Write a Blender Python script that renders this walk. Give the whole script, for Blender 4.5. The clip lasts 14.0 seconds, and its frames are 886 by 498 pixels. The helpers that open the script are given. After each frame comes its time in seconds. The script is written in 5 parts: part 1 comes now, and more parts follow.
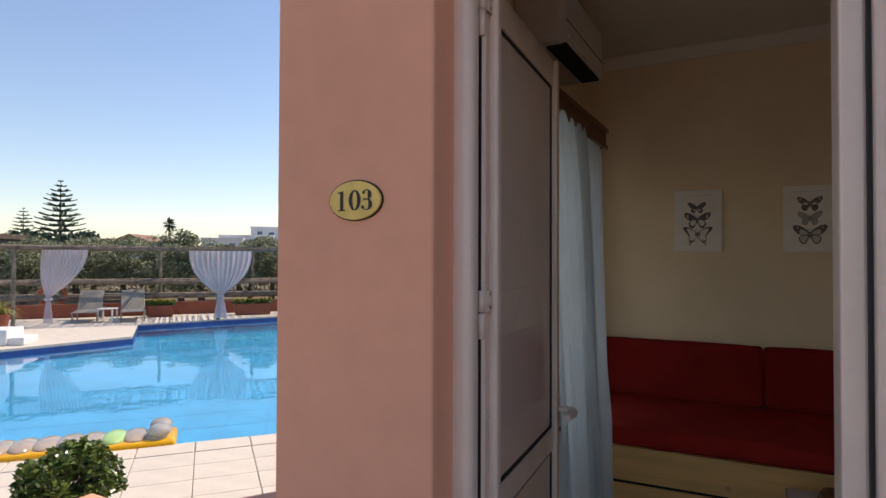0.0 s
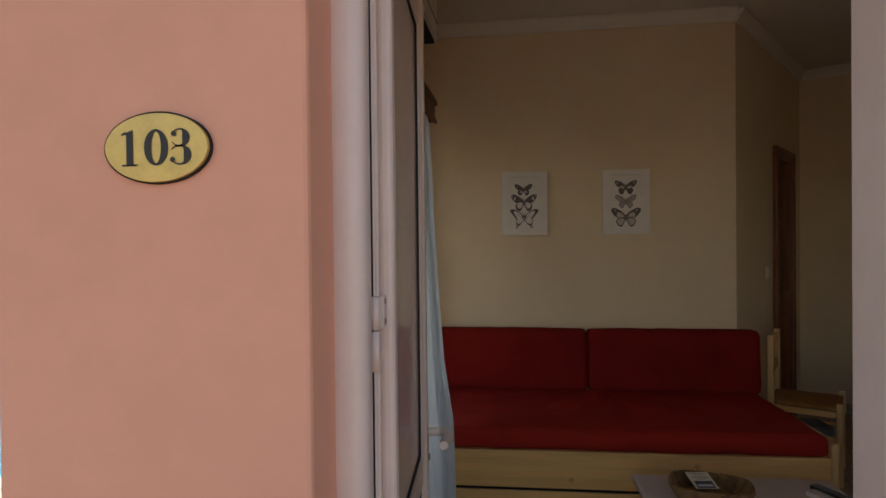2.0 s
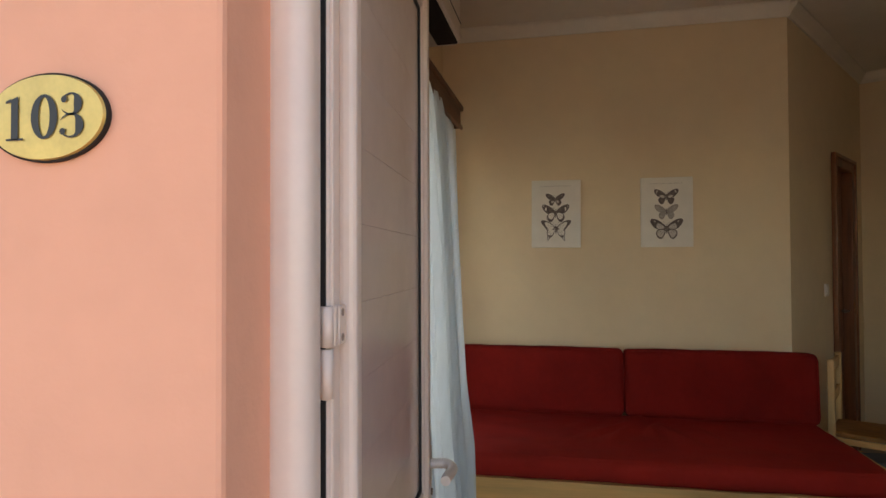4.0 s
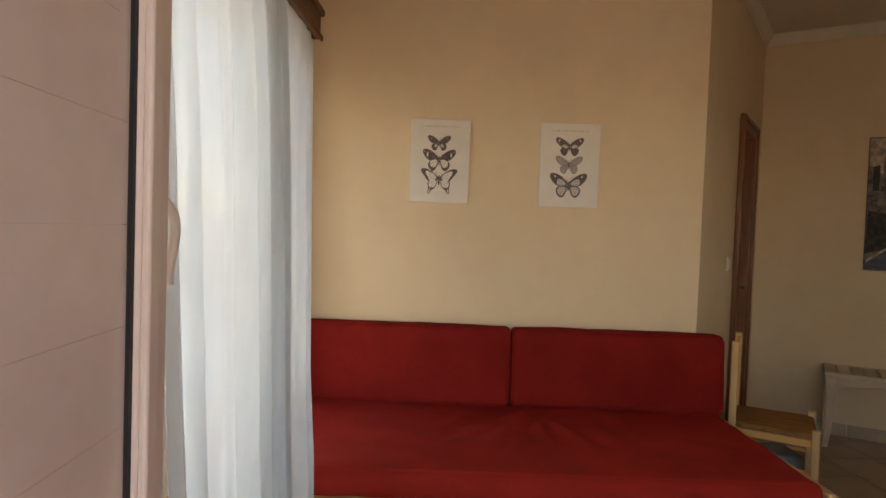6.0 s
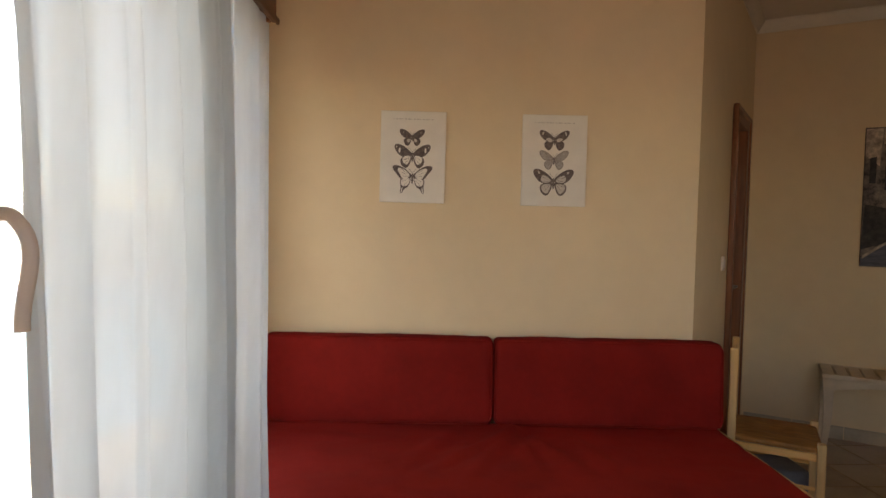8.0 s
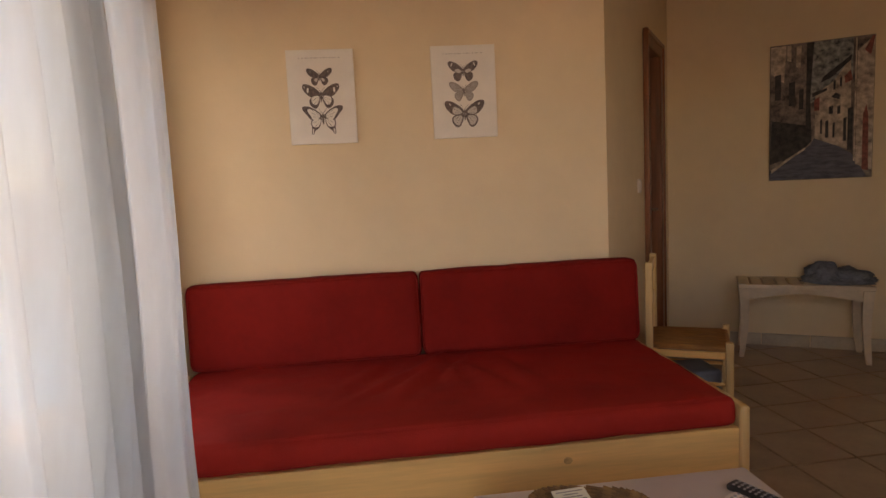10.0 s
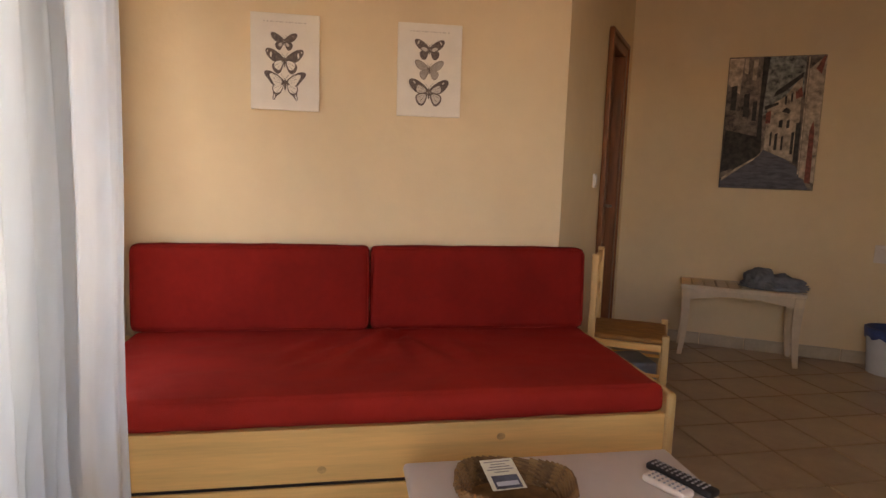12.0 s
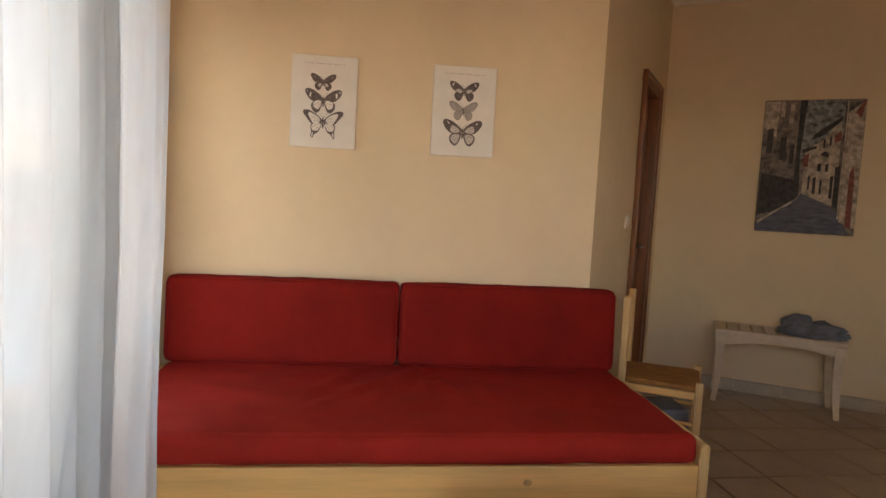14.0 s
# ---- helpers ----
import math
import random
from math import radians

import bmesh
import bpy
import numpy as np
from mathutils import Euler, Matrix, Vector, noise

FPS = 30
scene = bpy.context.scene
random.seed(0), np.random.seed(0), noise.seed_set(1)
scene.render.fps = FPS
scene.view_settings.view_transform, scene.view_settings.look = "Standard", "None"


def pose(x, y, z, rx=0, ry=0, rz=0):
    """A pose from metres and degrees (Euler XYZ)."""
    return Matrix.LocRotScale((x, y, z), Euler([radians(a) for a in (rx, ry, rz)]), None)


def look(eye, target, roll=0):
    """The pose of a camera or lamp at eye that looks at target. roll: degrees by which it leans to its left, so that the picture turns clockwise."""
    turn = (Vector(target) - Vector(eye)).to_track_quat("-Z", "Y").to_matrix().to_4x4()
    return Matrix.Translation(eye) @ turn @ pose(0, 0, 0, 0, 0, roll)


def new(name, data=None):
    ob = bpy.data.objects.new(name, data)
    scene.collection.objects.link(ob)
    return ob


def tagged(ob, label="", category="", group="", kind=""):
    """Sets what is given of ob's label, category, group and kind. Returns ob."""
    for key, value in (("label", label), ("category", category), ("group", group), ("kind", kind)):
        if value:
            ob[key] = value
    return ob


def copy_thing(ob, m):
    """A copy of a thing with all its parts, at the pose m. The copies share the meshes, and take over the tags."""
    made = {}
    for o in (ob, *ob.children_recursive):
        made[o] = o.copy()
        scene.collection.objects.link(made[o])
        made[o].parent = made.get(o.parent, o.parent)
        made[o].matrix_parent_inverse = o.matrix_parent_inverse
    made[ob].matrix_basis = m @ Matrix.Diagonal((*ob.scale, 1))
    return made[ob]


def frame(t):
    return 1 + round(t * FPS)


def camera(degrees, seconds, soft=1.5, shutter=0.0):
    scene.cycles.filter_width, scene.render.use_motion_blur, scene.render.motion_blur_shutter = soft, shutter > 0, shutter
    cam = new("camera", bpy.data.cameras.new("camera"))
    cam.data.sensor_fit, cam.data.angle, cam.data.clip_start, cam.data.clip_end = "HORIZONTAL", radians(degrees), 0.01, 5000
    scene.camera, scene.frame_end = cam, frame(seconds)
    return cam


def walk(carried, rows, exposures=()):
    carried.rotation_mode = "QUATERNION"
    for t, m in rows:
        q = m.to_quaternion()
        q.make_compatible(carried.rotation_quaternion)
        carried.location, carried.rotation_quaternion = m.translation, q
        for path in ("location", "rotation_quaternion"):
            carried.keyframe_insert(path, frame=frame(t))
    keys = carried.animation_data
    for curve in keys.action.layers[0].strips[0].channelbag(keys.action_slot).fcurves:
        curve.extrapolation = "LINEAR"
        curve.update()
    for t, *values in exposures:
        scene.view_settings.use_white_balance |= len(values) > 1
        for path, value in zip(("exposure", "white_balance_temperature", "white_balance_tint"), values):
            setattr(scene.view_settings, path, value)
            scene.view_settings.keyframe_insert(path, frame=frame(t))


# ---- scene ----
cam = camera(74.0, 14.0)
PATH = [
    (0, (0.342, -0.148, 1.416), (-0.61, 1.611, 1.451), 0.2),
    (0.5, (0.255, 0.001, 1.406), (-0.518, 1.845, 1.439), 1.2),
    (1, (0.153, 0.123, 1.399), (-0.479, 2.02, 1.404), 0.3),
    (1.5, (0.037, 0.24, 1.408), (-0.429, 2.185, 1.418), -0.7),
    (2, (-0.023, 0.255, 1.423), (-0.299, 2.236, 1.404), -0.6),
    (2.2, (-0.038, 0.244, 1.424), (-0.248, 2.232, 1.388), -0.7),
    (4.3, (0.048, 0.537, 1.397), (-0.379, 2.49, 1.439), -0.2),
    (4.5, (0.033, 0.602, 1.409), (-0.312, 2.572, 1.383), 0.9),
    (5, (-0.014, 0.799, 1.394), (0.003, 2.799, 1.366), -1.3),
    (5.6, (0.068, 1.016, 1.339), (0.105, 3.014, 1.274), -0.3),
    (6, (0.091, 1.171, 1.338), (0.033, 3.17, 1.273), 2.0),
    (6.5, (0.135, 1.271, 1.285), (0.007, 3.266, 1.223), 0.3),
    (7, (0.105, 1.434, 1.389), (-0.019, 3.43, 1.334), 1.5),
    (7.2, (0.08, 1.41, 1.386), (0.028, 3.408, 1.332), 2.7),
    (9.3, (0.214, 1.432, 1.361), (0.297, 3.424, 1.205), -1.3),
    (9.5, (0.208, 1.428, 1.354), (0.34, 3.416, 1.189), -1.6),
    (10, (0.271, 1.377, 1.274), (0.421, 3.359, 1.049), -3.0),
    (10.5, (0.318, 1.342, 1.238), (0.465, 3.321, 0.995), -1.1),
    (11, (0.304, 1.363, 1.228), (0.462, 3.34, 0.973), 0.4),
    (11.5, (0.307, 1.357, 1.223), (0.538, 3.328, 0.977), 1.2),
    (12, (0.302, 1.346, 1.231), (0.584, 3.308, 0.965), 1.7),
    (12.5, (0.314, 1.338, 1.243), (0.593, 3.304, 1.001), 2.2),
    (13, (0.324, 1.335, 1.242), (0.545, 3.312, 1.034), 2.1),
    (13.5, (0.298, 1.342, 1.238), (0.49, 3.325, 1.068), 1.8),
    (14, (0.292, 1.342, 1.258), (0.476, 3.327, 1.097), 2.9),
]
EXPOSE = [(0.0, 0.26, 8000, 21), (1.0, 0.40, 8600, 22), (1.5, 0.54, 8700, 22), (2.2, 0.86, 9000, 23), (4.3, 1.72, 9300, 19), (5.0, 1.95, 10700, 28), (5.6, 2.27, 10400, 26), (6.5, 2.34, 9800, 24), (7.2, 2.3, 9500, 23), (9.5, 2.25, 11000, 36), (11.0, 2.4, 11200, 38), (12.5, 2.75, 10500, 32), (14.0, 2.7, 10000, 29)]
walk(cam, [(t, look(eye, target, roll)) for t, eye, target, roll in PATH], EXPOSE)

# ---- light and exposure ----
SUN_EL, SUN_AZ = 52.0, -16.0      # elevation; degrees west of +y
world = bpy.data.worlds.new("world")
scene.world = world
world.use_nodes = True
wn = world.node_tree
bg = wn.nodes["Background"]
sky = wn.nodes.new("ShaderNodeTexSky")
sky.sky_type, sky.sun_disc = "NISHITA", False
sky.sun_elevation, sky.sun_rotation = radians(SUN_EL), radians(-SUN_AZ)
sky.air_density, sky.dust_density, sky.ozone_density = 1.2, 0.0, 7.0
wn.links.new(sky.outputs[0], bg.inputs[0])
bg.inputs[1].default_value = 0.15
sun = new("sun", bpy.data.lights.new("sun", "SUN"))
sun.data.energy, sun.data.angle, sun.data.color = 3.6, radians(0.5), (1.0, 0.95, 0.87)
sd = Vector((-math.sin(radians(SUN_AZ)) * math.cos(radians(SUN_EL)), math.cos(radians(SUN_AZ)) * math.cos(radians(SUN_EL)), math.sin(radians(SUN_EL))))
sun.matrix_world = look(sd * 40, (0, 0, 0))


def area(name, eye, target, sx, sy, watts, colour):
    la = bpy.data.lights.new(name, "AREA")
    la.shape, la.size, la.size_y, la.energy, la.color = "RECTANGLE", sx, sy, watts, colour
    ob = new(name, la)
    ob.matrix_world = look(eye, target)
    return ob


# skylight through the window of the side wall
area("window_light", (-0.86, 2.6, 1.3), (2.0, 2.6, 1.3), 1.2, 1.55, 2.2, (0.70, 0.89, 1.0))

# fill lamp in the added, unseen opening of the entrance wall
area("fill_light_south", (1.5, 1.16, 1.5), (1.3, 4.0, 1.3), 1.05, 1.15, 0.7, (0.92, 0.96, 1.0))

# ---- materials ----
def mat(name, col, rough=0.6, var=0.12, scale=6.0, bump=0.0, bscale=60.0, metal=0.0, col2=None, stretch=(1, 1, 1), rnd=0.0, spec=0.5, isl=0.0):
    m = bpy.data.materials.new(name)
    m.use_nodes = True
    n, l = m.node_tree.nodes, m.node_tree.links
    p = n["Principled BSDF"]
    p.inputs["Roughness"].default_value = rough
    p.inputs["Metallic"].default_value = metal
    p.inputs["Specular IOR Level"].default_value = spec
    tc, mp = n.new("ShaderNodeTexCoord"), n.new("ShaderNodeMapping")
    mp.inputs["Scale"].default_value = stretch
    l.new(tc.outputs["Object"], mp.inputs[0])
    a, b = n.new("ShaderNodeTexNoise"), n.new("ShaderNodeTexNoise")
    a.inputs["Scale"].default_value, a.inputs["Detail"].default_value = scale, 5
    b.inputs["Scale"].default_value, b.inputs["Detail"].default_value = scale * 7.3, 3
    l.new(mp.outputs[0], a.inputs[0]), l.new(mp.outputs[0], b.inputs[0])
    s = n.new("ShaderNodeMath")
    s.operation = "MULTIPLY_ADD"
    s.inputs[1].default_value = 0.35
    l.new(b.outputs[0], s.inputs[0]), l.new(a.outputs[0], s.inputs[2])
    fac = s.outputs[0]
    if rnd or isl:
        src = n.new("ShaderNodeObjectInfo").outputs["Random"] if rnd else n.new("ShaderNodeNewGeometry").outputs["Random Per Island"]
        r = n.new("ShaderNodeMath")
        r.operation = "MULTIPLY_ADD"
        r.inputs[1].default_value = rnd or isl
        l.new(src, r.inputs[0]), l.new(fac, r.inputs[2])
        fac = r.outputs[0]
    ramp = n.new("ShaderNodeValToRGB")
    c2 = col2 or [max(0, c * (1 - 2.2 * var)) for c in col]
    ramp.color_ramp.elements[0].position, ramp.color_ramp.elements[1].position = 0.42, 0.92 + (rnd or isl) * 0.6
    ramp.color_ramp.elements[0].color = (*c2, 1)
    ramp.color_ramp.elements[1].color = (*[min(1, c * (1 + var * 0.5)) for c in col], 1)
    l.new(fac, ramp.inputs[0]), l.new(ramp.outputs[0], p.inputs["Base Color"])
    if bump:
        bn, bt = n.new("ShaderNodeBump"), n.new("ShaderNodeTexNoise")
        bt.inputs["Scale"].default_value, bt.inputs["Detail"].default_value = bscale, 4
        bn.inputs["Strength"].default_value, bn.inputs["Distance"].default_value = bump, 0.004
        l.new(mp.outputs[0], bt.inputs[0]), l.new(bt.outputs[0], bn.inputs["Height"]), l.new(bn.outputs[0], p.inputs["Normal"])
    return m


M = dict(
    salmon=mat("salmon_plaster", (0.88, 0.41, 0.265), 0.85, 0.05, 2.0, 0.35, 45),
    cream=mat("cream_plaster", (0.82, 0.63, 0.40), 0.8, 0.04, 1.6, 0.2, 50),
    ceil=mat("ceiling_paint", (0.74, 0.66, 0.55), 0.85, 0.04, 1.5, 0.1, 50),
    cove=mat("white_cove", (0.80, 0.72, 0.60), 0.7, 0.04, 4),
    tile=mat("floor_tile", (0.42, 0.29, 0.18), 0.28, 0.16, 5, 0.08, 30, rnd=0.25, col2=(0.31, 0.205, 0.125)),
    grout=mat("grout", (0.045, 0.03, 0.022), 0.9, 0.15, 20),
    skirt=mat("skirting_tile", (0.52, 0.42, 0.31), 0.35, 0.12, 8, rnd=0.15),
    alu=mat("white_lacquered_frame", (0.80, 0.645, 0.55), 0.3, 0.04, 8, 0.05, 15, spec=0.5),
    panel=mat("glossy_door_panel", (0.80, 0.645, 0.565), 0.16, 0.06, 3, 0.03, 8, spec=0.6),
    gasket=mat("black_rubber", (0.012, 0.011, 0.011), 0.6, 0.1),
    plastic=mat("white_plastic", (0.82, 0.71, 0.62), 0.35, 0.04, 10),
    steel=mat("dull_steel", (0.35, 0.28, 0.24), 0.4, 0.15, 60, metal=0.8),
    brass=mat("brass_plate", (0.68, 0.44, 0.13), 0.33, 0.10, 25, 0.03, 120, metal=0.45, stretch=(1, 6, 1)),
    black=mat("black_print", (0.015, 0.012, 0.010), 0.5, 0.1),
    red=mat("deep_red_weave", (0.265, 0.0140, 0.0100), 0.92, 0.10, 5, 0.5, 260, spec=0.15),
    # smoother cloth than the cushions; its brighter red also stands in for light
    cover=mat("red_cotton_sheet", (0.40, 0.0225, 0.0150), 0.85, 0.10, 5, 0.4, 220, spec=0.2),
    pine=mat("pale_pine", (0.87, 0.50, 0.18), 0.5, 0.12, 3.5, 0.06, 30, stretch=(0.35, 6, 6)),
    pinev=mat("pale_pine_upright", (0.78, 0.50, 0.22), 0.5, 0.12, 3.5, 0.06, 30, stretch=(6, 6, 0.35)),
    knot=mat("pine_knot", (0.70, 0.40, 0.15), 0.6, 0.2, 30),
    # near-black that paints in the shade of gaps, slots and edges
    dark=mat("shade_black", (0.02, 0.012, 0.008), 0.9, 0.1),
    brown=mat("stained_door_wood", (0.27, 0.085, 0.028), 0.38, 0.25, 4, 0.06, 40, stretch=(7, 7, 0.4)),
    valance=mat("brown_valance", (0.22, 0.09, 0.04), 0.5, 0.2, 5, stretch=(6, 0.5, 6)),
    laminate=mat("white_tabletop", (0.72, 0.62, 0.54), 0.35, 0.05, 3, 0.03, 40),
    bench=mat("limed_wood", (0.76, 0.60, 0.43), 0.55, 0.12, 4, 0.08, 60, stretch=(1, 1, 1)),
    rush=mat("woven_rush", (0.44, 0.185, 0.045), 0.75, 0.25, 12, 0.5, 90, stretch=(1, 8, 1)),
    wicker=mat("brown_wicker", (0.26, 0.13, 0.045), 0.65, 0.25, 30, 0.3, 120, isl=0.5, col2=(0.10, 0.045, 0.015)),
    paper=mat("cream_card", (0.82, 0.74, 0.55), 0.7, 0.03, 20),
    canvas=mat("white_canvas", (0.84, 0.77, 0.66), 0.85, 0.03, 15, 0.2, 400),
    ink=mat("sepia_ink", (0.20, 0.15, 0.13), 0.8, 0.3, 120),
    ink2=mat("grey_ink_wash", (0.40, 0.33, 0.28), 0.8, 0.25, 160),
    ink3=mat("mid_ink_wash", (0.50, 0.43, 0.37), 0.8, 0.2, 160),
    wash=mat("pale_ink_wash", (0.66, 0.58, 0.49), 0.8, 0.12, 150),
    cloth=mat("grey_blue_cloth", (0.20, 0.225, 0.26), 0.95, 0.2, 14, 0.4, 150, spec=0.1),
    bin=mat("white_bin_plastic", (0.62, 0.64, 0.66), 0.4, 0.05),
    bluebag=mat("blue_bag", (0.03, 0.07, 0.26), 0.45, 0.2, 20, 0.3, 60),
    crate=mat("blue_grey_plastic", (0.22, 0.26, 0.31), 0.5, 0.15, 10),
    remote=mat("black_remote", (0.02, 0.02, 0.022), 0.4, 0.1),
    key=mat("grey_keys", (0.35, 0.35, 0.36), 0.5, 0.1),
    # outside
    deck=mat("pale_deck_tile", (0.72, 0.65, 0.54), 0.6, 0.08, 4, 0.1, 40, rnd=0.12),
    joint=mat("deck_joint", (0.40, 0.35, 0.29), 0.9, 0.1),
    # unseen terrace floor; pink tone chosen to bounce warm light on the door
    terra2=mat("terrace_tile", (0.62, 0.38, 0.28), 0.6, 0.1, 4),
    pool=mat("pool_mosaic", (0.006, 0.33, 0.60), 0.5, 0.10, 1.2),
    poolline=mat("pool_joint", (0.02, 0.24, 0.50), 0.5, 0.1),
    pooldark=mat("blue_pool_border", (0.01, 0.07, 0.28), 0.3, 0.15, 6),
    # red lowered to carry the pergola's shade on the garden wall
    terra=mat("red_garden_wall", (0.29, 0.085, 0.05), 0.85, 0.12, 3, 0.3, 30),
    log=mat("weathered_log", (0.28, 0.23, 0.18), 0.85, 0.3, 5, 0.6, 40, stretch=(1, 1, 1)),
    lounger=mat("grey_beige_mesh", (0.30, 0.28, 0.24), 0.6, 0.1, 20),
    white=mat("white_paint", (0.80, 0.78, 0.75), 0.6, 0.05, 5),
    farwhite=mat("whitewash", (0.72, 0.72, 0.72), 0.8, 0.06, 1),
    fargrey=mat("far_window", (0.16, 0.19, 0.22), 0.4, 0.1),
    rooftile=mat("clay_roof", (0.38, 0.20, 0.13), 0.85, 0.2, 3, 0.4, 20),
    bark=mat("bark", (0.16, 0.12, 0.09), 0.9, 0.3, 8, 0.6, 30),
    olive=mat("olive_leaf", (0.25, 0.265, 0.155), 0.6, 0.2, 3, isl=0.5, col2=(0.075, 0.10, 0.05)),
    conifer=mat("conifer_needles", (0.045, 0.085, 0.05), 0.6, 0.2, 3, isl=0.5, col2=(0.018, 0.04, 0.025)),
    leaf=mat("glossy_leaf", (0.11, 0.17, 0.035), 0.3, 0.2, 5, isl=0.6, col2=(0.02, 0.05, 0.012)),
    grassy=mat("strappy_leaf", (0.30, 0.30, 0.08), 0.5, 0.2, 5, isl=0.6, col2=(0.10, 0.14, 0.03)),
    flower=mat("yellow_flower", (0.75, 0.52, 0.04), 0.6, 0.1, 5, isl=0.3),
    soil=mat("dry_ground", (0.24, 0.19, 0.12), 0.95, 0.25, 0.3, 0.4, 4),
    # distance haze is put into this pale blue base colour
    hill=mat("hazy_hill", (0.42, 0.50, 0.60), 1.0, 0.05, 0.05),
    yellow=mat("yellow_vinyl", (0.85, 0.42, 0.01), 0.2, 0.05, 4),
    clear=mat("pale_vinyl", (0.80, 0.80, 0.74), 0.12, 0.08, 8),
    green=mat("green_vinyl", (0.42, 0.68, 0.25), 0.2, 0.05, 6),
    orange=mat("life_ring_orange", (0.50, 0.12, 0.05), 0.5, 0.1),
    art_dark=mat("picture_shadow_paint", (0.055, 0.047, 0.044), 0.7, 0.4, 30),
    art_wall=mat("picture_stone_paint", (0.27, 0.215, 0.18), 0.7, 0.45, 22),
    art_light=mat("picture_plaster_paint", (0.62, 0.49, 0.38), 0.7, 0.35, 28),
    art_road=mat("picture_road_paint", (0.11, 0.115, 0.15), 0.6, 0.3, 16, stretch=(1, 1, 4)),
    art_sky=mat("picture_hillside_paint", (0.32, 0.34, 0.32), 0.7, 0.5, 35),
    art_red=mat("picture_red_paint", (0.34, 0.10, 0.07), 0.7, 0.35, 40),
)


def sheer(name, col, gap, back):
    m = bpy.data.materials.new(name)
    m.use_nodes = True
    n, l = m.node_tree.nodes, m.node_tree.links
    out = n["Material Output"]
    n.remove(n["Principled BSDF"])
    tr, df, tp = n.new("ShaderNodeBsdfTranslucent"), n.new("ShaderNodeBsdfDiffuse"), n.new("ShaderNodeBsdfTransparent")
    nz, rp = n.new("ShaderNodeTexNoise"), n.new("ShaderNodeValToRGB")
    nz.inputs["Scale"].default_value = 14
    rp.color_ramp.elements[0].color = (*[c * 0.9 for c in col], 1)
    rp.color_ramp.elements[1].color = (*col, 1)
    l.new(nz.outputs[0], rp.inputs[0])
    l.new(rp.outputs[0], tr.inputs[0]), l.new(rp.outputs[0], df.inputs[0])
    a, b = n.new("ShaderNodeMixShader"), n.new("ShaderNodeMixShader")
    a.inputs[0].default_value, b.inputs[0].default_value = back, gap
    l.new(df.outputs[0], a.inputs[1]), l.new(tr.outputs[0], a.inputs[2])
    l.new(a.outputs[0], b.inputs[1]), l.new(tp.outputs[0], b.inputs[2])
    l.new(b.outputs[0], out.inputs[0])
    return m


M["sheer"] = sheer("white_sheer", (0.76, 0.82, 0.84), 0.03, 0.35)
M["lace"] = sheer("lilac_lace", (0.80, 0.74, 0.80), 0.22, 0.45)


cv_in = M["clear"].node_tree.nodes["Principled BSDF"].inputs
cv_in["Transmission Weight"].default_value = 0.6


def glassy(name, col, ior, rough=0.0):
    m = mat(name, col, rough, 0.0)
    p = m.node_tree.nodes["Principled BSDF"]
    p.inputs["Transmission Weight"].default_value, p.inputs["IOR"].default_value = 1.0, ior
    return m


M["glass"] = glassy("clear_glass", (0.97, 0.99, 0.98), 1.45)
M["water"] = glassy("pool_water", (0.50, 0.90, 1.0), 1.33)
wb = M["water"].node_tree
wb_n, wb_t = wb.nodes.new("ShaderNodeBump"), wb.nodes.new("ShaderNodeTexNoise")
wb_t.inputs["Scale"].default_value, wb_t.inputs["Detail"].default_value = 1.6, 3
wb_n.inputs["Strength"].default_value, wb_n.inputs["Distance"].default_value = 0.10, 0.05
wb.links.new(wb.nodes["Texture Coordinate"].outputs["Object"], wb_t.inputs[0])
wb.links.new(wb_t.outputs[0], wb_n.inputs["Height"])
wb.links.new(wb_n.outputs[0], wb.nodes["Principled BSDF"].inputs["Normal"])


# ---- mesh helpers ----
def box(bm, a, b, bev=0.0, seg=2, m=None):
    """A box from corner a to corner b, bevelled, in a bmesh."""
    c = [(a[i] + b[i]) / 2 for i in range(3)]
    s = [abs(b[i] - a[i]) for i in range(3)]
    g = bmesh.ops.create_cube(bm, size=1.0, matrix=Matrix.LocRotScale(c, None, s))
    vs = g["verts"]
    if bev:
        es = list({e for v in vs for e in v.link_edges})
        r = bmesh.ops.bevel(bm, geom=es, offset=bev, segments=seg, affect="EDGES", profile=0.5)
        vs = r["verts"]
    if m is not None:
        bmesh.ops.transform(bm, matrix=m, verts=list(set(vs)))
    return bm


def rod(bm, p, q, r0, r1=None, n=10):
    p, q = Vector(p), Vector(q)
    d = q - p
    rot = d.to_track_quat("Z", "Y").to_matrix().to_4x4()
    bmesh.ops.create_cone(bm, cap_ends=True, segments=n, radius1=r0, radius2=r0 if r1 is None else r1, depth=d.length, matrix=Matrix.Translation((p + q) / 2) @ rot)
    return bm


def poly(bm, pts):
    return bm.faces.new([bm.verts.new(p) for p in pts])


def prism(bm, pts, z0, z1):
    """A straight prism over the plan polygon pts."""
    f = poly(bm, [(x, y, z0) for x, y in pts])
    r = bmesh.ops.extrude_face_region(bm, geom=[f])
    bmesh.ops.translate(bm, vec=(0, 0, z1 - z0), verts=[v for v in r["geom"] if isinstance(v, bmesh.types.BMVert)])
    bmesh.ops.recalc_face_normals(bm, faces=bm.faces[:])
    return bm


def B():
    return bmesh.new()


def mesh_of(name, bm, material, smooth=False):
    me = bpy.data.meshes.new(name)
    bm.to_mesh(me)
    bm.free()
    if smooth:
        me.shade_smooth()
    me.materials.append(material)
    return me


def part(name, bm, material, parent, label="", smooth=False):
    ob = new(name, mesh_of(name, bm, material, smooth))
    ob.parent = parent
    if label:
        ob["label"] = label
    return ob


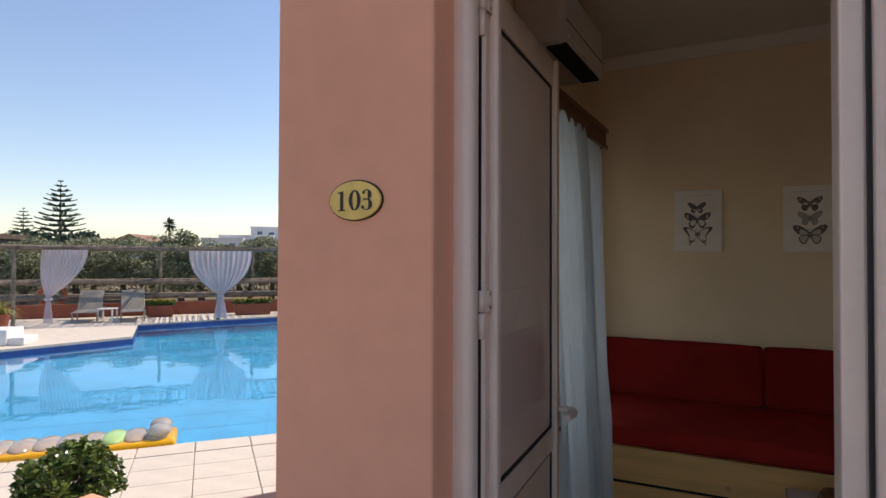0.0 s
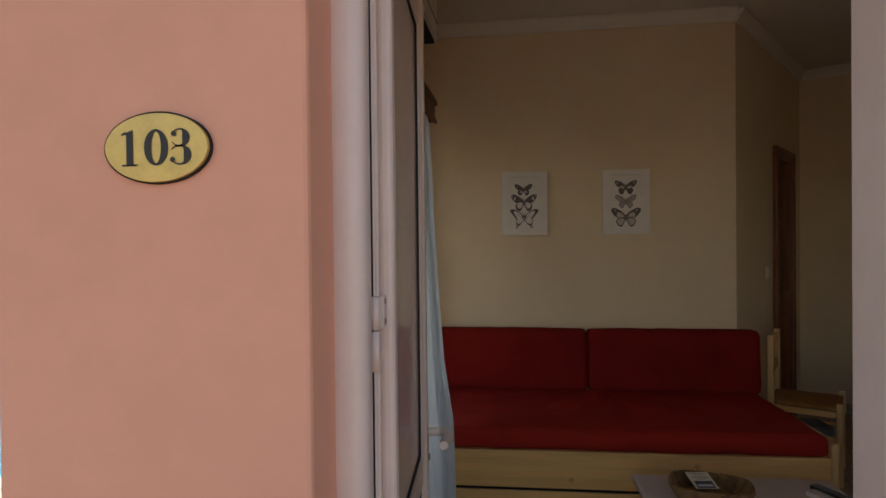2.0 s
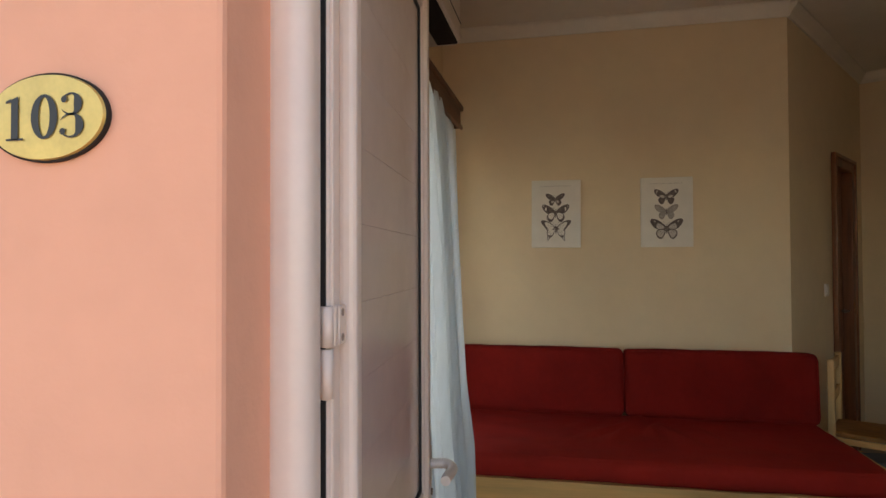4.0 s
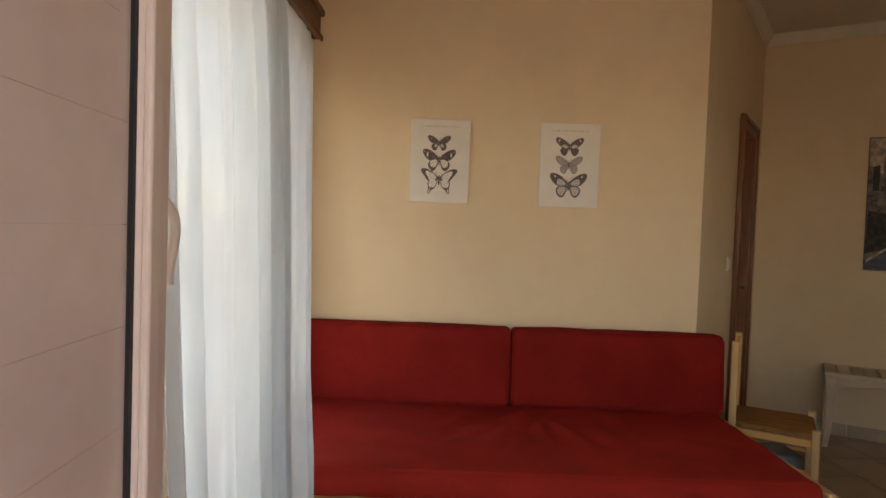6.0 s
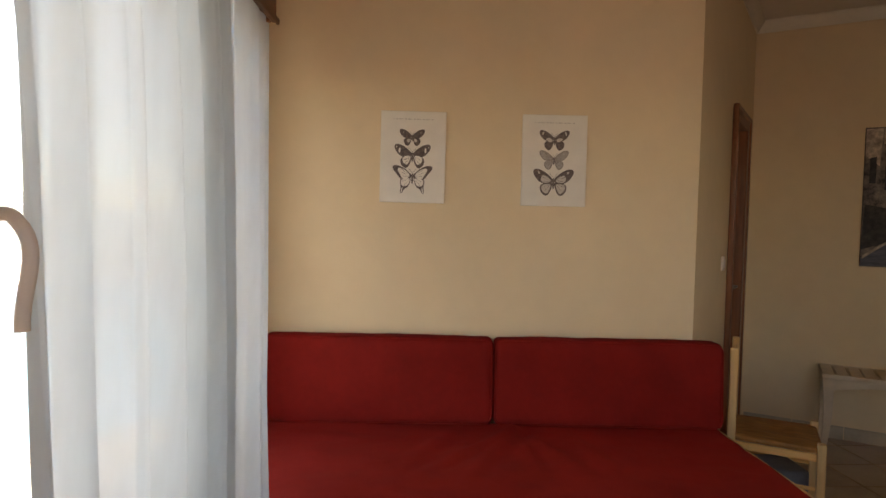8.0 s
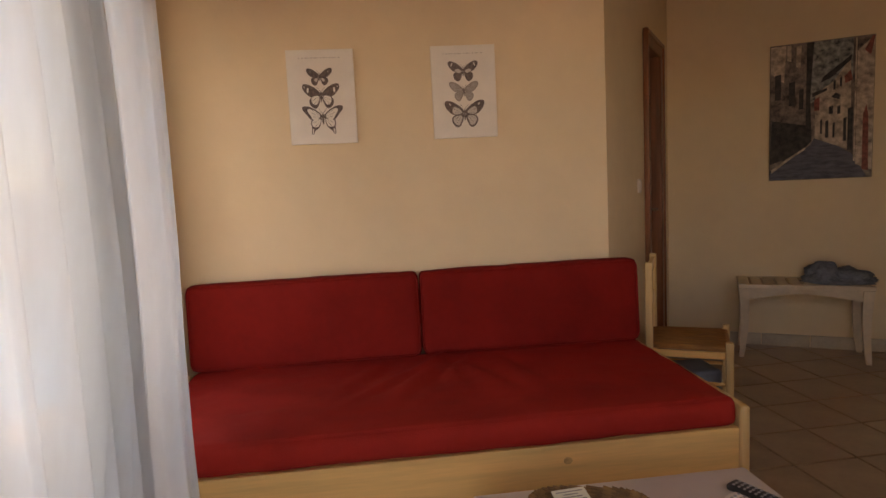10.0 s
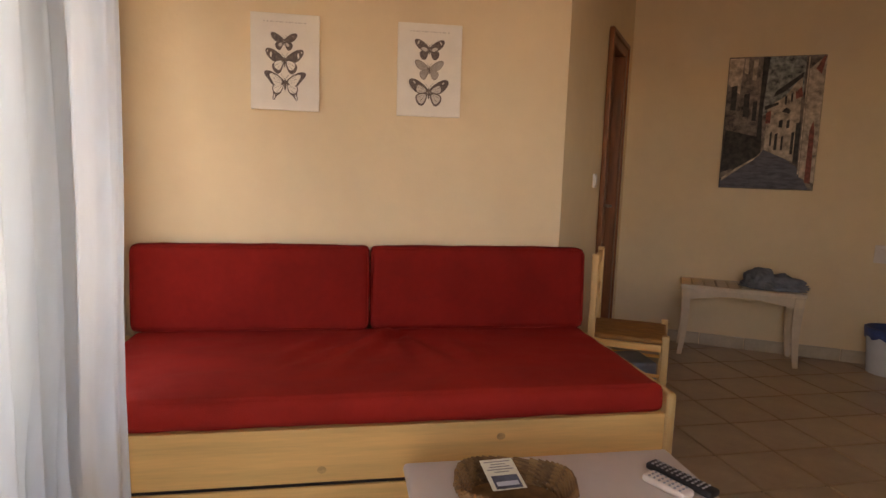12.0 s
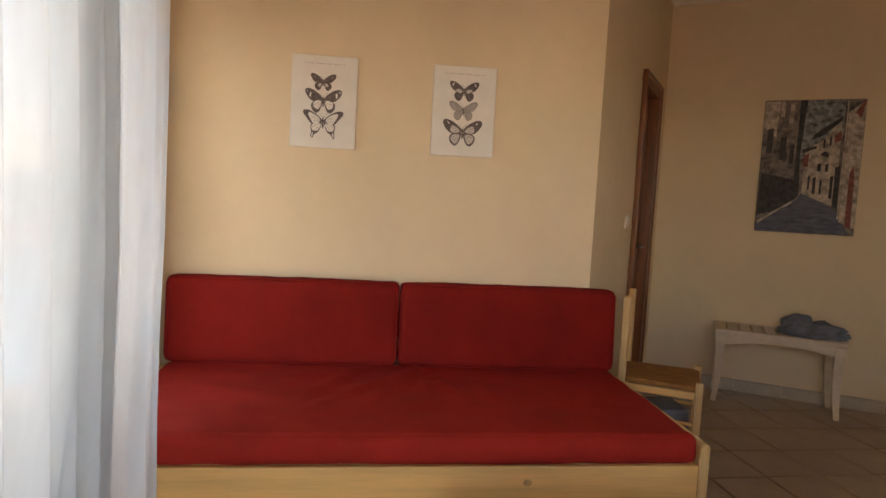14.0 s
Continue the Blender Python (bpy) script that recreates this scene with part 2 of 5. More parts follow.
def thing(name, label, category, m=None, group="", kind=""):
    ob = new(name)
    if m is not None:
        ob.matrix_basis = m
    return tagged(ob, label, category, group, kind)


def solid(name, bm, material, label, category, m=None, group="", kind="", smooth=False):
    ob = new(name, mesh_of(name, bm, material, smooth))
    if m is not None:
        ob.matrix_basis = m
    return tagged(ob, label, category, group, kind)


def structure(name, bm, material, label, category="wall"):
    return solid(name, bm, material, label, category, kind="structure")


# ---- the room ----
CEIL = 2.835
D_RET = Vector((0.5552, 0.8317, 0))          # along the splayed wall
D_ST = Vector((0.8733, -0.4872, 0))          # along the wall with the street picture
C1, C2 = Vector((1.26, 4.07, 0)), Vector((2.283, 5.604, 0))
C3 = C2 + D_ST * 2.9

structure("ground_slab", box(B(), (-0.9, 1.0, -0.6), (5.2, 6.2, -0.012)), M["grout"], "dark grout bed under the floor tiles", "floor")
w = B()
box(w, (-1.0, 4.07, 0), (1.26, 4.30, CEIL))
structure("wall_north", w, M["cream"], "cream plastered wall behind the red daybed")
RET = Matrix(((D_RET.x, -D_RET.y, 0, C1.x), (D_RET.y, D_RET.x, 0, C1.y), (0, 0, 1, 0), (0, 0, 0, 1)))   # local x along, y into the wall
w = B()
DR0, DR1, DRH = 0.975, 1.45, 2.025
box(w, (0, 0, 0), (DR0, 0.2, CEIL)), box(w, (DR1, 0, 0), (1.844, 0.2, CEIL)), box(w, (DR0, 0, DRH), (DR1, 0.2, CEIL))
bmesh.ops.transform(w, matrix=RET, verts=w.verts[:])
structure("wall_splayed", w, M["cream"], "cream plastered splayed wall with an inner doorway")
ST = Matrix(((D_ST.x, -D_ST.y, 0, C2.x), (D_ST.y, D_ST.x, 0, C2.y), (0, 0, 1, 0), (0, 0, 0, 1)))
w = box(B(), (-0.1, 0, 0), (2.9, 0.2, CEIL))
bmesh.ops.transform(w, matrix=ST, verts=w.verts[:])
structure("wall_slanted", w, M["cream"], "cream plastered slanted wall with a street picture")
structure("wall_east", box(B(), (4.75, 1.0, 0), (4.95, 4.5, CEIL)), M["cream"], "plain cream plastered side wall")
# entrance wall: outside salmon, inside cream
w = B()
box(w, (-0.775, 1.0, -0.2), (-0.305, 1.17, 3.1), 0.007, 2)
# the opening from x 0.9 to 2.1 is added to let light in
box(w, (0.55, 1.0, -0.2), (0.9, 1.17, 3.1)), box(w, (2.1, 1.0, -0.2), (4.95, 1.17, 3.1)), box(w, (0.9, 1.0, -0.2), (2.1, 1.17, 0.85)), box(w, (0.9, 1.0, 2.15), (2.1, 1.17, 3.1)), box(w, (-0.305, 1.0, 2.20), (0.55, 1.17, 3.1))
structure("wall_south", w, M["salmon"], "salmon pink plastered outer wall beside the entrance")
w = B()
box(w, (-0.72, 1.172, 0), (-0.32, 1.24, CEIL)), box(w, (0.52, 1.172, 0), (0.9, 1.24, CEIL)), box(w, (2.1, 1.172, 0), (4.75, 1.24, CEIL)), box(w, (0.9, 1.172, 0), (2.1, 1.24, 0.85)), box(w, (0.9, 1.172, 2.15), (2.1, 1.24, CEIL)), box(w, (-0.32, 1.172, 2.20), (0.52, 1.24, CEIL))
structure("wall_south_lining", w, M["cream"], "cream plastered inner face of the entrance wall")
# side wall with a glazed opening
W0, W1, WZ0, WZ1 = 1.95, 3.78, 0.50, 2.12
w = B()
box(w, (-0.90, 1.172, -0.2), (-0.722, W0, 3.1)), box(w, (-0.90, W1, -0.2), (-0.722, 4.07, 3.1))
box(w, (-0.90, W0, -0.2), (-0.722, W1, WZ0)), box(w, (-0.90, W0, WZ1), (-0.722, W1, 3.1))
structure("wall_west", w, M["cream"], "cream plastered wall round the side window")
structure("ceiling", box(B(), (-0.72, 1.24, CEIL), (4.9, 6.4, CEIL + 0.2)), M["ceil"], "off-white painted ceiling", "ceiling")
structure("roof", box(B(), (-1.0, 0.98, 3.1), (5.2, 6.6, 3.3)), M["salmon"], "flat roof slab", "roof")


def cove(p, q, inward):
    """A hollow cornice along the ceiling from p to q."""
    bm = B()
    prof = [(0, 0), (0, -0.075), (0.012, -0.075), (0.02, -0.055), (0.045, -0.022), (0.055, -0.012), (0.055, 0)]
    vs = [[bm.verts.new((e[0] + inward[0] * o, e[1] + inward[1] * o, CEIL - 0.001 + z)) for o, z in prof] for e in (p, q)]
    for i in range(len(prof)):
        j = (i + 1) % len(prof)
        bm.faces.new((vs[0][i], vs[0][j], vs[1][j], vs[1][i]))
    bm.faces.new(vs[0]), bm.faces.new(vs[1])
    bmesh.ops.recalc_face_normals(bm, faces=bm.faces[:])
    return bm


structure("trim_north", cove((-0.72, 4.069), (1.26, 4.069), (0, -1)), M["cove"], "white plaster cornice", "cornice")
structure("trim_splayed", cove(C1, C2, (D_RET.y, -D_RET.x)), M["cove"], "white plaster cornice", "cornice")
structure("trim_slanted", cove(C2, C3, (D_ST.y, -D_ST.x)), M["cove"], "white plaster cornice", "cornice")


def skirting(name, m, x0, x1):
    """Ceramic skirting pieces along a wall whose local y points into it."""
    sk = thing(name, "beige ceramic tile skirting along the wall", "skirting", m, kind="structure")
    me, x = None, x0
    while x < x1 - 0.02:
        ln = min(0.298, x1 - x)
        if me is None or ln < 0.297:
            me = mesh_of("skirting_tile", box(B(), (0, -0.012, 0), (ln - 0.004, -0.001, 0.085), 0.002, 1), M["skirt"])
        o = new("skirting_tile", me)
        o.parent, o.location = sk, (x, 0, 0)
        x += 0.30
    return sk


skirting("baseboard_slanted", ST, 0.02, 2.85)
skirting("baseboard_splayed", RET, 0.02, 0.84)
skirting("baseboard_north", pose(-0.72, 4.069, 0), 0.0, 1.96)

# ---- inner door in the splayed wall ----
door2 = thing("door_2", "dark brown stained wooden inner door, closed, in a moulded frame", "door", RET, kind="structure")
for nm, a, b in (("frame_post", (DR0 - 0.055, -0.022, 0), (DR0 + 0.03, 0.1, DRH)), ("frame_post", (DR1 - 0.03, -0.022, 0), (DR1 + 0.055, 0.1, DRH)),
                 ("frame_head", (DR0 - 0.055, -0.022, DRH), (DR1 + 0.055, 0.1, DRH + 0.07))):
    part(nm, box(B(), a, b, 0.008), M["brown"], door2)
for nm, a, b in (("moulding", (DR0 - 0.07, -0.034, 0), (DR0 - 0.04, -0.003, DRH + 0.085)), ("moulding", (DR1 + 0.04, -0.034, 0), (DR1 + 0.07, -0.003, DRH + 0.085)),
                 ("moulding", (DR0 - 0.04, -0.034, DRH + 0.055), (DR1 + 0.04, -0.003, DRH + 0.085))):
    part(nm, box(B(), a, b, 0.007), M["brown"], door2)
lf = part("door_leaf", box(B(), (DR0 + 0.03, 0.045, 0.01), (DR1 - 0.03, 0.085, DRH), 0.003), M["brown"], door2)
for z0, z1 in ((0.18, 0.85), (1.0, 1.9)):
    part("door_panel", box(B(), (DR0 + 0.13, 0.036, z0), (DR1 - 0.13, 0.046, z1), 0.008), M["brown"], lf)
hb = B()
rod(hb, (DR1 - 0.09, 0.045, 1.02), (DR1 - 0.09, 0.0, 1.02), 0.009), rod(hb, (DR1 - 0.09, 0.0, 1.02), (DR1 - 0.2, 0.0, 1.02), 0.008)
part("door_handle", hb, M["steel"], lf, "steel lever handle", True)
sw = thing("light_switch", "small white light switch on the splayed wall", "light switch", RET)
part("plate", box(B(), (0.70, -0.010, 1.155), (0.775, 0.0, 1.235), 0.003), M["plastic"], sw)
part("rocker", box(B(), (0.715, -0.016, 1.17), (0.76, -0.009, 1.22), 0.003), M["plastic"], sw)
sk = thing("wall_socket", "white plastic socket box on the slanted wall", "socket", ST)
part("plate", box(B(), (1.64, -0.012, 0.70), (1.76, 0.0, 0.82), 0.004), M["plastic"], sk)
part("insert", box(B(), (1.665, -0.02, 0.725), (1.735, -0.011, 0.795), 0.006), M["plastic"], sk)

# ---- entrance door: frame, beads, open leaf ----
door1 = thing("door_1", "white lacquered entrance door frame in the salmon wall", "door frame", kind="structure")
part("rounded_jamb", box(B(), (-0.322, 1.098, 0), (-0.258, 1.158, 2.20), 0.024, 5), M["alu"], door1, "rounded pale jamb moulding", True)
part("frame_rebate", box(B(), (-0.318, 1.172, 0), (-0.309, 1.235, 2.19), 0.003), M["alu"], door1)
part("seal", box(B(), (-0.304, 1.160, 0.0), (-0.274, 1.1675, 2.19)), M["gasket"], door1, "black rubber seal")
part("frame_post", box(B(), (0.464, 1.10, 0), (0.506, 1.22, 2.19), 0.006), M["alu"], door1)
part("seal", box(B(), (0.504, 1.085, 0), (0.511, 1.104, 2.19)), M["gasket"], door1, "black rubber seal")
part("outer_jamb", box(B(), (0.511, 1.055, 0), (0.552, 1.10, 2.19), 0.012, 3), M["alu"], door1)
part("frame_head", box(B(), (-0.256, 1.135, 2.145), (0.463, 1.22, 2.198), 0.004), M["alu"], door1)
part("threshold", box(B(), (-0.30, 1.02, -0.01), (0.5, 1.24, 0.012), 0.004), M["steel"], door1)

LEAF = pose(-0.259, 1.168, 0, 0, 0, 90 + 4.3)     # local x along the leaf away from the hinge, -y its visible side
leafd = thing("door_leaf", "white lacquered entrance door leaf standing open into the room", "door", LEAF)
LW, LT = 0.825, 0.045
part("hinge_stile", box(B(), (0.0, 0, 0.015), (0.092, LT, 2.14), 0.006, 3), M["alu"], leafd)
part("stile_bead", box(B(), (0.042, -0.024, 0.015), (0.078, 0.004, 2.14), 0.010, 3), M["alu"], leafd)
part("stile_bead", box(B(), (0.006, -0.004, 0.015), (0.014, 0.004, 2.14), 0.002, 2), M["alu"], leafd)
part("seal", box(B(), (-0.004, 0.004, 0.015), (0.0005, LT, 2.14)), M["gasket"], leafd, "black rubber seal")
part("lock_stile", box(B(), (LW - 0.085, 0, 0.015), (LW, LT, 2.14), 0.006, 3), M["alu"], leafd)
part("stile_bead", box(B(), (LW - 0.080, -0.010, 0.015), (LW - 0.048, 0.004, 2.14), 0.005, 3), M["alu"], leafd)
part("stile_bead", box(B(), (0.078, -0.010, 0.015), (0.090, 0.004, 2.14), 0.004, 2), M["alu"], leafd)
for z0, z1 in ((0.015, 0.12), (0.735, 0.813), (2.045, 2.14)):
    part("rail", box(B(), (0.092, 0.002, z0), (LW - 0.085, LT - 0.002, z1), 0.005), M["alu"], leafd)
pz = 0.823
while pz < 2.03:
    zt = min(pz + 0.127, 2.04)
    part("panel_board", box(B(), (0.099, 0.013, pz), (LW - 0.094, 0.019, zt - 0.0004)), M["panel"], leafd)
    pz += 0.127
part("backing", box(B(), (0.099, 0.0192, 0.815), (LW - 0.094, 0.032, 2.044)), M["panel"], leafd)
part("lower_panel", box(B(), (0.099, 0.013, 0.125), (LW - 0.094, 0.033, 0.73)), M["panel"], leafd)
for z0, z1 in ((0.12, 0.735), (0.813, 2.045)):
    for x in (0.092, LW - 0.094):
        part("seal", box(B(), (x, 0.0075, z0), (x + 0.009, 0.03, z1)), M["gasket"], leafd, "black rubber seal")
    for z in (z0, z1 - 0.008):
        part("seal", box(B(), (0.101, 0.0075, z), (LW - 0.094, 0.03, z + 0.008)), M["gasket"], leafd, "black rubber seal")


def lever(parent, x, z, y, sgn, down=False, r=0.0125):
    """A bent lever handle on a narrow plate."""
    pl = part("handle_plate", box(B(), (x - 0.016, y, z - 0.10), (x + 0.016, y + sgn * 0.010, z + 0.045), 0.004), M["plastic"], parent, "white plastic handle plate")
    cu = bpy.data.curves.new("handle", "CURVE")
    cu.dimensions, cu.bevel_depth, cu.bevel_resolution = "3D", r, 4
    sp = cu.splines.new("BEZIER")
    pts = [(x, y + sgn * 0.008, z), (x, y + sgn * 0.055, z), ((x, y + sgn * 0.063, z - 0.14) if down else (x - 0.115, y + sgn * 0.063, z))]
    sp.bezier_points.add(2)
    for bp, c in zip(sp.bezier_points, pts):
        bp.co, bp.handle_left_type, bp.handle_right_type = c, "AUTO", "AUTO"
    cu.use_fill_caps = True
    ob = new("handle", cu)
    cu.materials.append(M["plastic"])
    ob.parent = parent
    return pl


lever(leafd, LW - 0.045, 0.872, 0.0, -1)
kh = B()
rod(kh, (LW - 0.045, -0.001, 0.80), (LW - 0.045, -0.014, 0.80), 0.009, n=14)
part("key_cylinder", kh, M["steel"], leafd, "", True)
for hz in (0.25, 1.3135, 2.06):
    hb = B()       # cranked leaf plate
    box(hb, (0.012, -0.0105, hz - 0.0255), (0.041, -0.0055, hz + 0.0255), 0.0015), box(hb, (0.0005, -0.0085, hz - 0.0265), (0.0145, -0.0025, hz + 0.0265), 0.002)
    hg = part("hinge", hb, M["alu"], leafd, "white two-screw door hinge")
    kb = B()
    rod(kb, (-0.006, 0.001, hz - 0.026), (-0.006, 0.001, hz + 0.026), 0.0085, n=16)
    part("knuckle", kb, M["alu"], hg, "", True)
    kb = B()
    rod(kb, (-0.006, 0.001, hz - 0.092), (-0.006, 0.001, hz - 0.029), 0.0085, n=16)
    box(kb, (-0.012, 0.002, hz - 0.092), (-0.002, 0.016, hz - 0.029), 0.001)
    part("frame_knuckle", kb, M["alu"], hg, "", True)
    for dz in (-0.0165, 0.0165):
        sb = B()
        rod(sb, (0.024, -0.0095, hz + dz), (0.024, -0.0115, hz + dz), 0.0052, n=14), rod(sb, (0.024, -0.0113, hz + dz), (0.024, -0.0119, hz + dz), 0.0022, n=6)
        part("screw", sb, M["steel"], hg, "dull steel screw")

# ---- number plate ----
plate = thing("number_plate", "oval brass room number plate reading 103 on the salmon wall", "room number", pose(-0.517, 1.0, 1.557) @ Matrix.Diagonal((1.05, 1, 1.05, 1)))
pb = B()
bmesh.ops.create_cone(pb, cap_ends=True, segments=64, radius1=0.5, radius2=0.5, depth=0.006, matrix=Matrix.Translation((0, -0.003, 0)) @ Euler((radians(90), 0, 0)).to_matrix().to_4x4())
bmesh.ops.scale(pb, vec=(0.150, 1, 0.094), verts=pb.verts[:])
# near-black colour draws the thin shadow line round the brass
part("rim", pb, M["dark"], plate, "rim coloured dark for the shadow round the plate")
pb = B()
bmesh.ops.create_cone(pb, cap_ends=True, segments=64, radius1=0.5, radius2=0.49, depth=0.003, matrix=Matrix.Translation((0, -0.0075, 0)) @ Euler((radians(90), 0, 0)).to_matrix().to_4x4())
bmesh.ops.scale(pb, vec=(0.146, 1, 0.090), verts=pb.verts[:])
part("face", pb, M["brass"], plate, "brushed brass face")


# numerals with strong and fine strokes
NY0, NY1 = -0.0102, -0.0090


def numeral(outline, hole=None):
    bm = B()
    n = len(outline)
    if hole:
        for i in range(n):
            j = (i + 1) % n
            poly(bm, [(outline[i][0], NY0, outline[i][1]), (outline[j][0], NY0, outline[j][1]), (hole[j][0], NY0, hole[j][1]), (hole[i][0], NY0, hole[i][1])])
    else:
        f = poly(bm, [(x, NY0, z) for x, z in outline])
        bmesh.ops.triangulate(bm, faces=[f])
    part("numeral", bm, M["black"], plate, "black numeral")


ring = [radians(k * 10) for k in range(36)]
numeral([(0.001 + 0.0165 * math.cos(a), 0.0235 * math.sin(a)) for a in ring], [(0.001 + 0.0070 * math.cos(a), 0.0205 * math.sin(a)) for a in ring])
ob1 = B()
poly(ob1, [(-0.0405, NY0, -0.0225), (-0.0315, NY0, -0.0225), (-0.0315, NY0, 0.0235), (-0.0405, NY0, 0.0200)])
poly(ob1, [(-0.047, NY0, -0.0235), (-0.025, NY0, -0.0235), (-0.025, NY0, -0.0212), (-0.047, NY0, -0.0212)])
poly(ob1, [(-0.0475, NY0, 0.0165), (-0.0402, NY0, 0.0172), (-0.0402, NY0, 0.0215), (-0.0475, NY0, 0.0185)])
part("numeral", ob1, M["black"], plate, "black numeral")
for cz, rx, rz in ((0.0118, 0.0130, 0.0118), (-0.0105, 0.0150, 0.0130)):
    th = [radians(-150 + k * 300 / 24) for k in range(25)]
    o = [(0.0345 + rx * math.cos(t), cz + rz * math.sin(t)) for t in th]
    h = [(0.0345 - 0.001 + (rx - 0.0015 - 0.0075 * max(0, math.cos(t))) * math.cos(t), cz + (rz - 0.0022) * math.sin(t)) for t in th]
    bm = B()
    for k in range(24):
        poly(bm, [(o[k][0], NY0, o[k][1]), (o[k + 1][0], NY0, o[k + 1][1]), (h[k + 1][0], NY0, h[k + 1][1]), (h[k][0], NY0, h[k][1])])
    e = 24 if cz > 0 else 0
    bmesh.ops.create_circle(bm, cap_ends=True, segments=14, radius=0.0036, matrix=Matrix.Translation((o[e][0] + 0.0025, NY0 - 0.0002, o[e][1] * 0.96)) @ Euler((radians(90), 0, 0)).to_matrix().to_4x4())
    part("numeral", bm, M["black"], plate, "black numeral")

# ---- glazed side door, curtain, valance, air conditioner ----
win = thing("window_1", "white framed two-pane window behind the sheer curtain", "window", kind="structure")
for y0, y1 in ((W0, W0 + 0.07), (2.83, 2.93), (W1 - 0.07, W1)):
    part("window_frame", box(B(), (-0.83, y0, WZ0), (-0.77, y1, WZ1), 0.005), M["alu"], win)
for z0, z1 in ((WZ0, WZ0 + 0.1), (WZ1 - 0.08, WZ1)):
    for y0, y1 in ((W0 + 0.07, 2.83), (2.93, W1 - 0.07)):
        part("window_frame", box(B(), (-0.825, y0, z0), (-0.775, y1, z1), 0.005), M["alu"], win)
for y0, y1 in ((W0 + 0.07, 2.83), (2.93, W1 - 0.07)):
    g = part("pane", box(B(), (-0.803, y0, WZ0 + 0.1), (-0.797, y1, WZ1 - 0.08)), M["glass"], win)
    g.visible_shadow = False
# unseen window, added to brighten the right side of the room
fill_win = thing("window_2", "unseen white framed window added to the entrance wall for fill light", "window", kind="structure")
for a, b in (((0.9, 1.08, 0.85), (0.96, 1.14, 2.15)), ((2.04, 1.08, 0.85), (2.1, 1.14, 2.15)), ((0.96, 1.08, 0.85), (2.04, 1.14, 0.91)), ((0.96, 1.08, 2.09), (2.04, 1.14, 2.15))):
    part("window_frame", box(B(), a, b, 0.005), M["alu"], fill_win)
g = part("pane", box(B(), (0.96, 1.107, 0.91), (2.04, 1.113, 2.09)), M["glass"], fill_win)
g.visible_shadow = False
ws = thing("window_sash", "narrow white window sash standing open into the room", "window", pose(-0.46, 2.14, 0, 0, 0, 90))
for y0, y1 in ((0.0, 0.045), (0.255, 0.30)):
    part("stile", box(B(), (-0.02, y0, WZ0 + 0.05), (0.02, y1, WZ1 - 0.05), 0.004), M["alu"], ws)
for z0, z1 in ((WZ0 + 0.05, WZ0 + 0.11), (WZ1 - 0.11, WZ1 - 0.05)):
    part("rail", box(B(), (-0.018, 0.045, z0), (0.018, 0.255, z1), 0.004), M["alu"], ws)
sp_ = part("pane", box(B(), (-0.003, 0.045, WZ0 + 0.11), (0.003, 0.255, WZ1 - 0.11)), M["glass"], ws)
sp_.visible_shadow = False
lever(ws, 0.0, 1.37, 0.0, -1, True, 0.009)

cur = thing("curtain", "white sheer floor-length curtain hanging in soft folds", "curtain")


def hem(z):
    """Where the far edge of the curtain hangs at height z: it swings forward round the end of the daybed."""
    for (z0, y0, x0), (z1, y1, x1) in zip(HEM, HEM[1:]):
        if z <= z1:
            t = (z - z0) / (z1 - z0)
            return y0 + (y1 - y0) * t, x0 + (x1 - x0) * t
    return HEM[-1][1], HEM[-1][2]


HEM = [(0.0, 3.11, -0.372), (0.55, 3.15, -0.388), (0.80, 3.36, -0.46), (1.1, 3.52, -0.505), (1.6, 3.68, -0.555), (2.2, 3.77, -0.585)]


def drape(y0, u1, lift, amp, folds, seed, rows=40, cols=200, u0=0.0):
    """A hanging cloth with irregular soft folds, from y0 towards the far edge; u0 to u1 is its share of the width."""
    r = random.Random(seed)
    ph = [r.uniform(0, 6.28) for _ in range(5)]
    bm, grid = B(), []
    for j in range(rows + 1):
        v = j / rows
        z = 2.165 - 2.145 * v
        ye, xe = hem(z)
        xn = -0.56 + 0.155 * v ** 0.6
        row = []
        for i in range(cols + 1):
            q = i / cols
            u = u0 + (u1 - u0) * q
            s = q * folds * 6.283 + 1.3 * math.sin(q * 7 + ph[3]) + 0.5 * math.sin(2.2 * v + ph[4])
            d = amp * (math.sin(s + ph[0] + 0.6 * math.sin(s + ph[2])) + 0.5 * math.sin(1.7 * s + ph[1] + 0.9 * v) + 0.3 * math.sin(0.41 * s + ph[2]))
            k = 0.40 + 0.60 * v ** 0.5
            yy = y0 + (ye - y0) * u + 0.012 * math.sin(9 * v + ph[1]) * (1 - q) + amp * 0.75 * math.cos(s + ph[0]) * k
            row.append(bm.verts.new((xn + (xe - xn) * u + lift + d * k, yy, z)))
        grid.append(row)
    for j in range(rows):
        for i in range(cols):
            bm.faces.new((grid[j][i], grid[j][i + 1], grid[j + 1][i + 1], grid[j + 1][i]))
    return bm


part("curtain_panel", drape(2.17, 0.66, 0.028, 0.030, 6.5, 2), M["sheer"], cur, "", True)
part("curtain_panel", drape(2.17, 1.0, 0.0, 0.014, 4.0, 9, u0=0.54), M["sheer"], cur, "", True)
part("curtain_panel", drape(2.17, 0.62, -0.03, 0.009, 2.6, 5, cols=60, u0=0.50), M["sheer"], cur, "", True)
val = thing("curtain_valance", "dark brown wooden curtain valance", "valance")
VB, VT, VX, V0, V1 = 2.145, 2.27, -0.548, 1.95, 3.74
part("front_board", box(B(), (VX - 0.02, V0, VB), (VX, V1, VT), 0.006), M["valance"], val)
